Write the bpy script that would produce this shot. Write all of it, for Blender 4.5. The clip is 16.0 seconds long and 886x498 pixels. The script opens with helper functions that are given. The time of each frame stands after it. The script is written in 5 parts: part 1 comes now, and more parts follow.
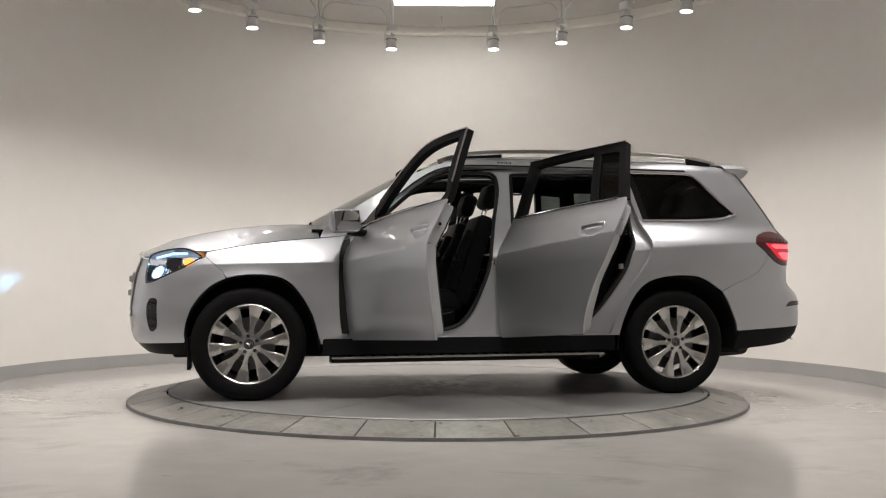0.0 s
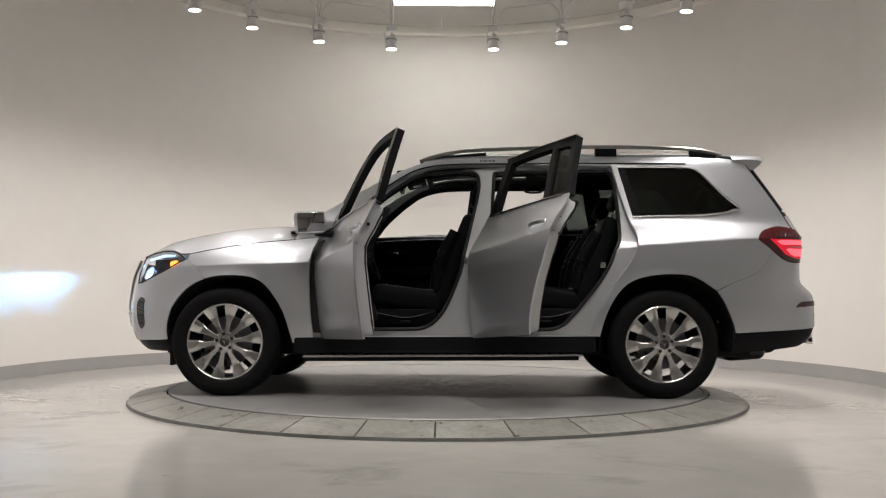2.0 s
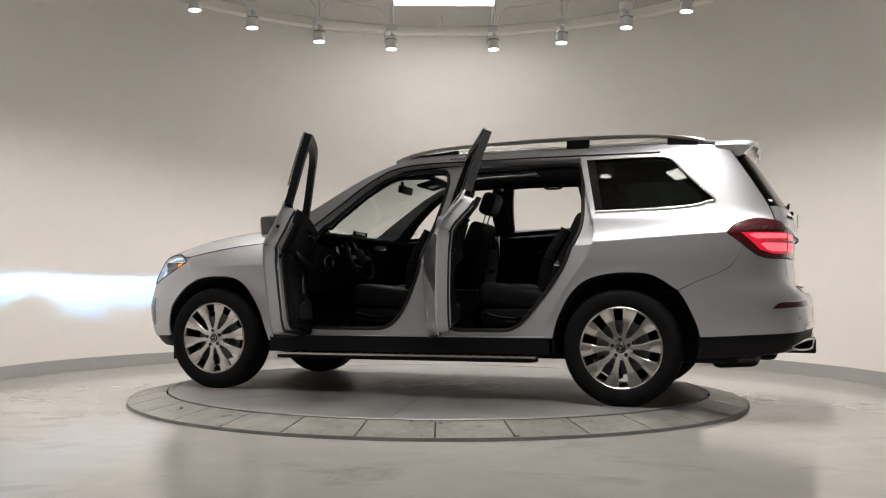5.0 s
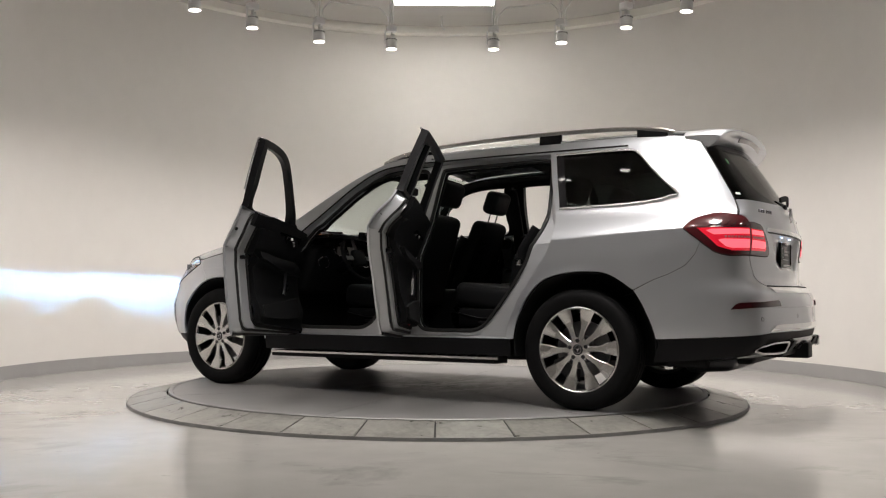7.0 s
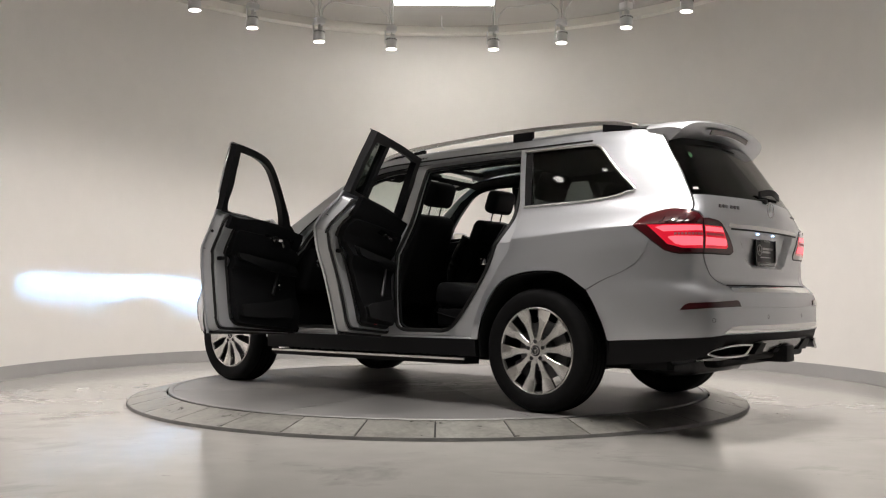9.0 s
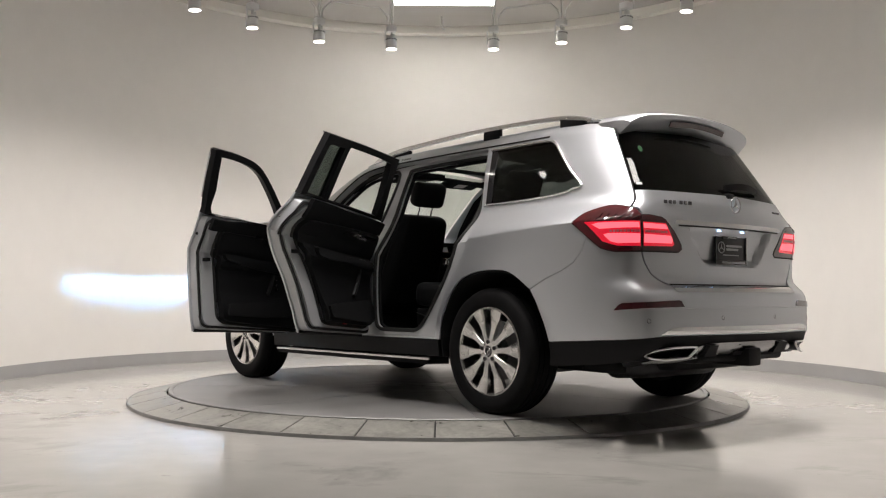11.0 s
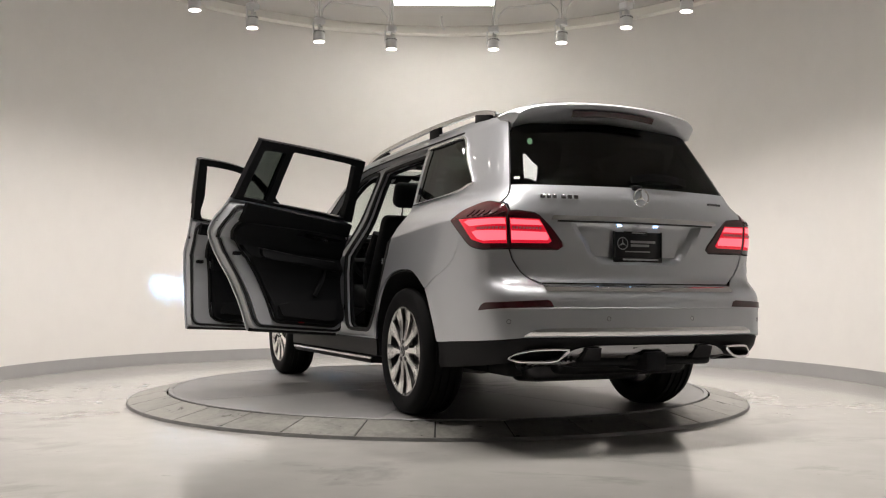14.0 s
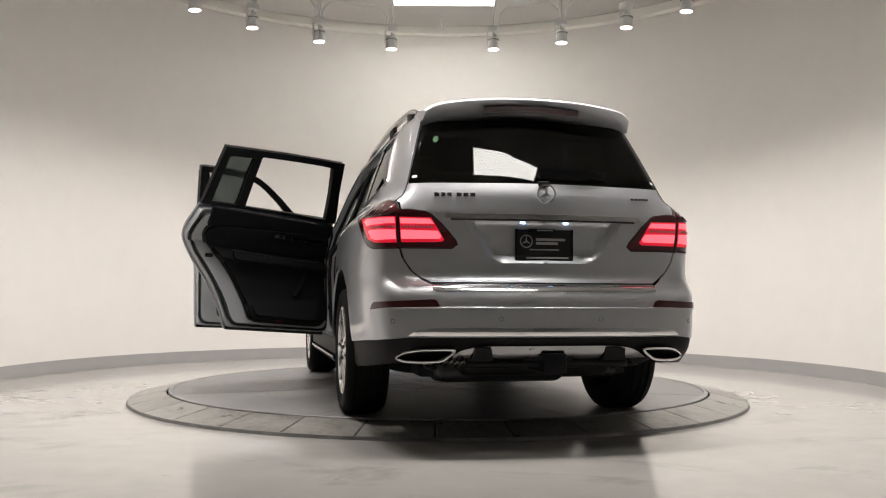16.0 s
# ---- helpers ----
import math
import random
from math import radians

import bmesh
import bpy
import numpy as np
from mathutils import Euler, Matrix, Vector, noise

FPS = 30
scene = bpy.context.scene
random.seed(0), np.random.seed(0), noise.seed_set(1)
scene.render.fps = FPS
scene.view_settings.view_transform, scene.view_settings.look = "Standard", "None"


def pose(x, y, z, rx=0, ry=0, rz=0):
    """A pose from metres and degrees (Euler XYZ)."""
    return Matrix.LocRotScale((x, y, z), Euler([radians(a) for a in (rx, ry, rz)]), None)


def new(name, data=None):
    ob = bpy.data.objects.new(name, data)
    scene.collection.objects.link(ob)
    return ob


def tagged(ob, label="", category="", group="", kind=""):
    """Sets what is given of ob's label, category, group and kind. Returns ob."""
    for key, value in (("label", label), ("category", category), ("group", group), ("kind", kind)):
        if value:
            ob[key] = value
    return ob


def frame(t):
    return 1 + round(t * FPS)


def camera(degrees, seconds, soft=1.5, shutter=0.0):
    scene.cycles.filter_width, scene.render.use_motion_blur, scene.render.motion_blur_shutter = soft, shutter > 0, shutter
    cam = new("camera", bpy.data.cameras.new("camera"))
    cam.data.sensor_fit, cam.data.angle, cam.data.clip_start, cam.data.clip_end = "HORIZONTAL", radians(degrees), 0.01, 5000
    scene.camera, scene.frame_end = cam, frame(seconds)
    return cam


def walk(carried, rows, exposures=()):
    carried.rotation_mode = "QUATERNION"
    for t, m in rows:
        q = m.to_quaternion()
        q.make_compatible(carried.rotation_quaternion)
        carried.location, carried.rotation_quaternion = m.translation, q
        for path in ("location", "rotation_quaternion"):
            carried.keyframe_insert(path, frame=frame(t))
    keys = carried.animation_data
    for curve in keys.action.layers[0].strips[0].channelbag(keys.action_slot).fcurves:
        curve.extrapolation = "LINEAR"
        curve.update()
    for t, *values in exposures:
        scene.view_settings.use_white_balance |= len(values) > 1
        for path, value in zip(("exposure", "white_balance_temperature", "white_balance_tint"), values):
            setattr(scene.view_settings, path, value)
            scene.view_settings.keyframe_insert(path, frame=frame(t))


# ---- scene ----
cam = camera(51.13, 16.0, soft=1.15)
EYE = pose(0.0311, -7.427, 0.806, 90 + 2.739, 0, 0) @ pose(0, 0, 0, 0, 0, 0.292)
walk(cam, [(0, EYE), (16, EYE)], exposures=[(0, 0.05), (9, 0.12), (12, 0.24), (16, 0.31)])

# turn of the platform and the car, degrees about the axis
TURN = [(0, 191.64), (0.5, 188.48), (1, 185.3), (1.5, 182.08), (2, 178.83), (2.5, 175.58), (3, 172.36), (3.5, 169.2), (4, 166.12),
        (4.6, 162.5), (5.2, 158.93), (5.8, 155.4),
        (6.5, 151.21), (7, 148.58), (7.5, 146.14), (8, 143.81), (8.5, 141.53), (9, 139.21), (9.6, 136.4), (10.2, 133.6), (10.8, 130.76),
        (11.5, 127.39), (12, 124.82), (12.5, 122.13), (13, 119.36), (13.5, 116.57), (14, 113.81), (14.5, 110.95), (15, 107.98),
        (15.5, 104.9), (16, 101.89)]
DECK = 0.0806          # height of the platform above the floor
R_DECK, R_RING = 2.067, 2.347
WALL_R, WALL_Y = 3.95, 0.52
CEIL = 4.235

# ---- light ----
world = bpy.data.worlds.new("hall_dark")
world.use_nodes = True
world.node_tree.nodes["Background"].inputs[0].default_value = (0.9, 0.95, 1.0, 1)
world.node_tree.nodes["Background"].inputs[1].default_value = 0.02
scene.world = world
SPOT_POWER, PANEL_GLOW = 127, 15.0
SPOT_SHARE = {-66.2: 0.78, -49.8: 0.95, -84: 0.8, -102: 1.0, -120: 1.0, -138: 1.15, -156: 1.25, -174: 0.72, 66.9: 0.88, 84: 0.7, 102: 0.7, 120: 0.7, 138: 0.85, 156: 1.25, 174: 0.78}   # each lamp's share of power, tuned to balance light on car, walls and floor
# lamps beyond 80 degrees are added out of view to carry on the ring
SPOT_ANGLES = [-174, -156, -138, -120, -102, -84, -66.2, -49.8, -31.6, -12.8, 13.5, 31.3, 50.5, 66.9, 84, 102, 120, 138, 156, 174]


# ---- materials ----
def mat(name, color, rough=0.5, metal=0.0, coat=0.0, noise_scale=0, noise_amount=0.0, bump=0.0, bump_scale=60, emit=None, strength=0, spec=0.5,
        rough_var=0.0, fine=0, piece=0.0):
    m = bpy.data.materials.new(name)
    m.use_nodes = True
    nt = m.node_tree
    b = nt.nodes["Principled BSDF"]
    b.inputs["Base Color"].default_value = (*color, 1)
    b.inputs["Roughness"].default_value = rough
    b.inputs["Metallic"].default_value = metal
    b.inputs["Coat Weight"].default_value = coat
    b.inputs["Coat Roughness"].default_value = 0.03
    b.inputs["Specular IOR Level"].default_value = spec
    if emit:
        b.inputs["Emission Color"].default_value = (*emit, 1)
        b.inputs["Emission Strength"].default_value = strength
    tc = nt.nodes.new("ShaderNodeTexCoord")
    if noise_amount or rough_var:
        n = nt.nodes.new("ShaderNodeTexNoise")
        n.inputs["Scale"].default_value = noise_scale
        n.inputs["Detail"].default_value = 8
        n.inputs["Roughness"].default_value = 0.6
        nt.links.new(tc.outputs["Object"], n.inputs["Vector"])
        fac = n.outputs["Fac"]
        if fine:
            n2 = nt.nodes.new("ShaderNodeTexNoise")
            n2.inputs["Scale"].default_value = fine
            n2.inputs["Detail"].default_value = 6
            nt.links.new(tc.outputs["Object"], n2.inputs["Vector"])
            mx = nt.nodes.new("ShaderNodeMix")
            mx.inputs[0].default_value = 0.4
            nt.links.new(fac, mx.inputs[2])
            nt.links.new(n2.outputs["Fac"], mx.inputs[3])
            fac = mx.outputs[0]
        ramp = nt.nodes.new("ShaderNodeMapRange")
        ramp.inputs[1].default_value, ramp.inputs[2].default_value = 0.3, 0.7
        ramp.inputs[3].default_value, ramp.inputs[4].default_value = 1 - noise_amount, 1 + noise_amount * 0.6
        nt.links.new(fac, ramp.inputs[0])
        v = nt.nodes.new("ShaderNodeVectorMath")
        v.operation = "MULTIPLY"
        v.inputs[0].default_value = color
        nt.links.new(ramp.outputs[0], v.inputs[1])
        nt.links.new(v.outputs[0], b.inputs["Base Color"])
        if rough_var:
            r2 = nt.nodes.new("ShaderNodeMapRange")
            r2.inputs[1].default_value, r2.inputs[2].default_value = 0.3, 0.7
            r2.inputs[3].default_value, r2.inputs[4].default_value = rough - rough_var, rough + rough_var
            nt.links.new(fac, r2.inputs[0])
            nt.links.new(r2.outputs[0], b.inputs["Roughness"])
    if piece:
        oi = nt.nodes.new("ShaderNodeObjectInfo")
        rr = nt.nodes.new("ShaderNodeMapRange")
        rr.inputs[3].default_value, rr.inputs[4].default_value = 1 - piece, 1 + piece
        nt.links.new(oi.outputs["Random"], rr.inputs[0])
        vv = nt.nodes.new("ShaderNodeVectorMath")
        vv.operation = "MULTIPLY"
        nt.links.new(v.outputs[0], vv.inputs[0])
        nt.links.new(rr.outputs[0], vv.inputs[1])
        nt.links.new(vv.outputs[0], b.inputs["Base Color"])
    if bump:
        n3 = nt.nodes.new("ShaderNodeTexNoise")
        n3.inputs["Scale"].default_value = bump_scale
        n3.inputs["Detail"].default_value = 4
        nt.links.new(tc.outputs["Object"], n3.inputs["Vector"])
        bp = nt.nodes.new("ShaderNodeBump")
        bp.inputs["Strength"].default_value = bump
        bp.inputs["Distance"].default_value = 0.004
        nt.links.new(n3.outputs["Fac"], bp.inputs["Height"])
        nt.links.new(bp.outputs[0], b.inputs["Normal"])
    return m


def glass_mat(name, tint, gloss_rough=0.0, gloss=0.04):
    m = bpy.data.materials.new(name)
    m.use_nodes = True
    nt = m.node_tree
    nt.nodes.remove(nt.nodes["Principled BSDF"])
    out = nt.nodes["Material Output"]
    tr = nt.nodes.new("ShaderNodeBsdfTransparent")
    tr.inputs[0].default_value = (*tint, 1)
    gl = nt.nodes.new("ShaderNodeBsdfGlossy")
    gl.inputs["Roughness"].default_value = gloss_rough
    lw = nt.nodes.new("ShaderNodeLayerWeight")
    lw.inputs[0].default_value = 0.5
    pw = nt.nodes.new("ShaderNodeMath")
    pw.operation = "POWER"
    pw.inputs[1].default_value = 5
    fr = nt.nodes.new("ShaderNodeMath")
    fr.operation = "MULTIPLY_ADD"
    fr.inputs[1].default_value, fr.inputs[2].default_value = 1 - gloss, gloss
    mx = nt.nodes.new("ShaderNodeMixShader")
    nt.links.new(lw.outputs["Facing"], pw.inputs[0])
    nt.links.new(pw.outputs[0], fr.inputs[0])
    nt.links.new(fr.outputs[0], mx.inputs[0])
    nt.links.new(tr.outputs[0], mx.inputs[1])
    nt.links.new(gl.outputs[0], mx.inputs[2])
    nt.links.new(mx.outputs[0], out.inputs[0])
    return m


M_WALL = mat("wall_paint", (0.79, 0.768, 0.735), 0.6, noise_scale=0.9, noise_amount=0.035, bump=0.12, bump_scale=180, fine=5)
# grey of the unseen walls, set by how much light they return
M_FAR = mat("unseen_wall_grey", (0.56, 0.55, 0.535), 0.7, noise_scale=1.1, noise_amount=0.05)
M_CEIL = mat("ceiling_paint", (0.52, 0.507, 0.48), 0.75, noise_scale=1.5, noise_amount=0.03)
M_BAND = mat("cornice_paint", (0.88, 0.86, 0.80), 0.5, noise_scale=2, noise_amount=0.03)
M_BASE = mat("baseboard_rubber", (0.36, 0.355, 0.35), 0.5, noise_scale=3, noise_amount=0.06)
M_FLOOR = mat("polished_concrete", (0.395, 0.384, 0.363), 0.13, noise_scale=0.7, noise_amount=0.10, bump=0.015, bump_scale=12, rough_var=0.03, fine=5)
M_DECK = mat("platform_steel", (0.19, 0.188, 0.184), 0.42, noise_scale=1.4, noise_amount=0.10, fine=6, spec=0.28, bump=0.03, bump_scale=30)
M_RING = mat("ring_stone", (0.24, 0.236, 0.215), 0.34, noise_scale=6, noise_amount=0.5, bump=0.12, bump_scale=60, rough_var=0.1, fine=30, piece=0.12)
M_STEEL = mat("edge_steel", (0.27, 0.27, 0.265), 0.55, 0.5, noise_scale=8, noise_amount=0.2)
M_DARK = mat("dark_gap", (0.02, 0.02, 0.02), 0.8)
M_WHITE = mat("white_enamel", (0.8, 0.8, 0.79), 0.4)
M_CONDUIT = mat("conduit_metal", (0.68, 0.68, 0.66), 0.4, 0.3)
M_LENS = mat("lamp_lens", (1, 1, 1), 0.4, emit=(1, 0.95, 0.88), strength=14)
M_PANEL = mat("light_panel", (1, 1, 1), 0.4, emit=(1.0, 0.96, 0.90), strength=PANEL_GLOW)


M_PANEL_DIM = mat("dimmed_light_panel", (1, 1, 1), 0.4, emit=(1.0, 0.96, 0.90), strength=20.0)


def stain(m, scale, lo, hi, dark, reach=0.0, stretch=(1, 1, 1)):
    """Dirt with a ragged outline over a material; reach: how far from the object's origin it spreads."""
    nt = m.node_tree
    b = nt.nodes["Principled BSDF"]
    src = b.inputs["Base Color"].links[0].from_socket
    tc = nt.nodes.new("ShaderNodeTexCoord")
    mp = nt.nodes.new("ShaderNodeMapping")
    mp.inputs["Scale"].default_value = stretch
    nz = nt.nodes.new("ShaderNodeTexNoise")
    nz.inputs["Scale"].default_value = scale
    nz.inputs["Detail"].default_value = 9
    nz.inputs["Roughness"].default_value = 0.65
    nz.inputs["Distortion"].default_value = 0.6
    nt.links.new(tc.outputs["Object"], mp.inputs[0])
    nt.links.new(mp.outputs[0], nz.inputs["Vector"])
    mr = nt.nodes.new("ShaderNodeMapRange")
    mr.inputs[1].default_value, mr.inputs[2].default_value, mr.inputs[3].default_value, mr.inputs[4].default_value = lo, hi, 0.0, dark
    nt.links.new(nz.outputs["Fac"], mr.inputs[0])
    amount = mr.outputs[0]
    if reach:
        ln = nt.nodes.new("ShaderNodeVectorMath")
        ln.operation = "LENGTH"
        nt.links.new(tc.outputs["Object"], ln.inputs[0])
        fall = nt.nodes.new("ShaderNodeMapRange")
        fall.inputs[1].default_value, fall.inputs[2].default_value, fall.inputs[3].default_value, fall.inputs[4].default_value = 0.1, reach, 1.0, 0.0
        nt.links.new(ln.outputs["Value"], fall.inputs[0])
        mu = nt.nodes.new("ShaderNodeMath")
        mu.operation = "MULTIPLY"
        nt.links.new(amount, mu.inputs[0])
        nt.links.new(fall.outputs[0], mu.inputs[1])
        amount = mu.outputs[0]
    inv = nt.nodes.new("ShaderNodeMath")
    inv.operation = "SUBTRACT"
    inv.inputs[0].default_value = 1.0
    nt.links.new(amount, inv.inputs[1])
    vm = nt.nodes.new("ShaderNodeVectorMath")
    vm.operation = "MULTIPLY"
    nt.links.new(src, vm.inputs[0])
    nt.links.new(inv.outputs[0], vm.inputs[1])
    nt.links.new(vm.outputs[0], b.inputs["Base Color"])


stain(M_FLOOR, 1.1, 0.56, 0.70, 0.28, stretch=(1, 1.6, 1))
stain(M_FLOOR, 7.0, 0.66, 0.74, 0.35)
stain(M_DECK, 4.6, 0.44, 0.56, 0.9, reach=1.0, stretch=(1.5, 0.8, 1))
stain(M_DECK, 1.3, 0.50, 0.75, 0.22)
stain(M_RING, 9.0, 0.52, 0.70, 0.35)


# ---- building helpers ----
def link_mesh(name, me, material, parent=None, label=""):
    ob = new(name, me)
    me.materials.append(material)
    if parent:
        ob.parent = parent
    if label:
        tagged(ob, label)
    return ob


def part(name, bm, material, parent=None, label="", smooth=35):
    """One mesh object from a bmesh, under a thing or a part."""
    me = bpy.data.meshes.new(name)
    bmesh.ops.recalc_face_normals(bm, faces=bm.faces)
    bm.to_mesh(me)
    bm.free()
    if smooth:
        for p in me.polygons:
            p.use_smooth = True
        me.set_sharp_from_angle(angle=radians(smooth))
    return link_mesh(name, me, material, parent, label)


def raw(verts, faces):
    bm = bmesh.new()
    vs = [bm.verts.new(v) for v in verts]
    for f in faces:
        try:
            bm.faces.new([vs[i] for i in f])
        except ValueError:
            pass
    return bm


def box(x0, x1, y0, y1, z0, z1, bevel=0.0, seg=2):
    bm = bmesh.new()
    bmesh.ops.create_cube(bm, size=1, matrix=Matrix.Translation(((x0 + x1) / 2, (y0 + y1) / 2, (z0 + z1) / 2)) @ Matrix.Diagonal((x1 - x0, y1 - y0, z1 - z0, 1)))
    if bevel:
        bmesh.ops.bevel(bm, geom=bm.edges[:], offset=bevel, segments=seg, affect="EDGES", profile=0.5)
    return bm


def lathe(profile, n=48, m=None, closed=False):
    """Turn (radius, height) pairs about the z axis."""
    verts, faces = [], []
    k = len(profile)
    for i in range(n):
        a = 2 * math.pi * i / n
        for r, z in profile:
            verts.append((r * math.cos(a), r * math.sin(a), z))
    for i in range(n):
        j = (i + 1) % n
        for q in range(k if closed else k - 1):
            w = (q + 1) % k
            faces.append((i * k + q, j * k + q, j * k + w, i * k + w))
    bm = raw(verts, faces)
    bmesh.ops.remove_doubles(bm, verts=bm.verts, dist=1e-5)
    if m:
        bm.transform(m)
    return bm


def smooth_path(pts, n=8):
    """Catmull-Rom through the points."""
    P = [Vector(p) for p in pts]
    out = []
    for i in range(len(P) - 1):
        a, b, c, d = P[max(i - 1, 0)], P[i], P[i + 1], P[min(i + 2, len(P) - 1)]
        for k in range(n):
            t = k / n
            out.append(0.5 * (2 * b + (c - a) * t + (2 * a - 5 * b + 4 * c - d) * t * t + (3 * b - a - 3 * c + d) * t ** 3))
    out.append(P[-1])
    return out


def sweep(path, section, up=(0, 0, 1), closed=False, cap=True):
    """Sweep a closed section of (side, up) pairs along a path."""
    P = [Vector(p) for p in path]
    n, k = len(P), len(section)
    verts, faces = [], []
    for i, p in enumerate(P):
        a = P[(i - 1) % n] if closed or i else P[i]
        b = P[(i + 1) % n] if closed or i < n - 1 else P[i]
        d = (b - a).normalized()
        s = d.cross(Vector(up))
        s = s.normalized() if s.length > 1e-6 else Vector((1, 0, 0))
        u = s.cross(d).normalized()
        verts += [p + s * q[0] + u * q[1] for q in section]
    for i in range(n if closed else n - 1):
        j = (i + 1) % n
        for q in range(k):
            w = (q + 1) % k
            faces.append((i * k + q, j * k + q, j * k + w, i * k + w))
    if cap and not closed:
        faces += [tuple(range(k))[::-1], tuple((n - 1) * k + q for q in range(k))]
    return raw(verts, faces)


def ring_section(r, n=8):
    return [(r * math.cos(2 * math.pi * i / n), r * math.sin(2 * math.pi * i / n)) for i in range(n)]


def merge(*bms):
    out = bmesh.new()
    for b in bms:
        me = bpy.data.meshes.new("tmp")
        b.to_mesh(me)
        b.free()
        out.from_mesh(me)
        bpy.data.meshes.remove(me)
    return out


def moved(bm, m):
    bm.transform(m)
    return bm


# ---- the hall ----
def arc_wall(r, y0, a0, a1, n, z0, z1, thick):
    """Upright curved slab with its centre at (0, y0)."""
    verts, faces = [], []
    for i in range(n + 1):
        a = radians(a0 + (a1 - a0) * i / n)
        for rr, z in ((r, z0), (r, z1), (r + thick, z1), (r + thick, z0)):
            verts.append((rr * math.sin(a), y0 + rr * math.cos(a), z))
    for i in range(n):
        for q in range(4):
            faces.append((i * 4 + q, i * 4 + (q + 1) % 4, i * 4 + 4 + (q + 1) % 4, i * 4 + 4 + q))
    faces += [(0, 1, 2, 3), tuple(n * 4 + q for q in (3, 2, 1, 0))]
    return raw(verts, faces)


def build_hall():
    tagged(part("floor", box(-16, 16, -14, 10, -0.2, 0), M_FLOOR, smooth=0), "smooth polished beige concrete floor with faint stains", kind="structure")
    tagged(part("wall_curved", arc_wall(WALL_R, WALL_Y, -90, 90, 96, 0, CEIL + 0.1, 0.2), M_WALL), "curved plain warm white painted wall", kind="structure")
    # three unseen walls added to close the hall and bounce light back
    tagged(part("wall_west", box(-WALL_R - 0.2, -WALL_R, -10, WALL_Y, 0, CEIL + 0.1), M_FAR, smooth=0), "plain mid grey wall added out of view to close the hall", kind="structure")
    tagged(part("wall_east", box(WALL_R, WALL_R + 0.2, -10, WALL_Y, 0, CEIL + 0.1), M_FAR, smooth=0), "plain mid grey wall added out of view to close the hall", kind="structure")
    tagged(part("wall_south", box(-WALL_R - 0.2, WALL_R + 0.2, -10.2, -10, 0, CEIL + 0.1), M_FAR, smooth=0), "plain mid grey wall added out of view to close the hall", kind="structure")
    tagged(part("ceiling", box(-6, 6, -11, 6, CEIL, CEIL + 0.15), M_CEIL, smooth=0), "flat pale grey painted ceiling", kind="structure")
    tagged(part("cornice", arc_wall(WALL_R - 0.13, WALL_Y, -90, 90, 96, CEIL - 0.095, CEIL - 0.002, 0.128), M_BAND), "pale painted cornice band along the curved wall", kind="structure")
    base = tagged(part("baseboard", arc_wall(WALL_R - 0.012, WALL_Y, -90, 90, 96, 0.001, 0.128, 0.011), M_BASE), "grey rubber baseboard along the curved wall", kind="structure")
    return base


def panel_light(x0, x1, y0, y1, turn=0, diffuser=M_PANEL):
    top = tagged(new("ceiling_light"), "white luminous ceiling light panel, lit", "ceiling light", "ceiling light panels")
    top.location = ((x0 + x1) / 2, (y0 + y1) / 2, CEIL)
    top.rotation_euler = (0, 0, radians(turn))
    hx, hy = (x1 - x0) / 2, (y1 - y0) / 2
    part("diffuser", box(-hx + 0.02, hx - 0.02, -hy + 0.02, hy - 0.02, -0.016, -0.004), diffuser, top, "glowing white diffuser", smooth=0)
    fr = merge(box(-hx, hx, -hy, -hy + 0.02, -0.02, -0.001), box(-hx, hx, hy - 0.02, hy, -0.02, -0.001),
               box(-hx, -hx + 0.02, -hy + 0.02, hy - 0.02, -0.02, -0.001), box(hx - 0.02, hx, -hy + 0.02, hy - 0.02, -0.02, -0.001))
    part("frame", fr, M_WHITE, top, smooth=0)
    return top


R_SPOT, Z_SPOT = 2.42, 3.40
R_OFF = {-66.2: 0.06, -49.8: 0.01, -31.6: -0.01, -12.8: -0.03, 13.5: -0.03, 31.3: -0.02, 50.5: -0.08, 66.9: 0.03}   # the ring is not quite round


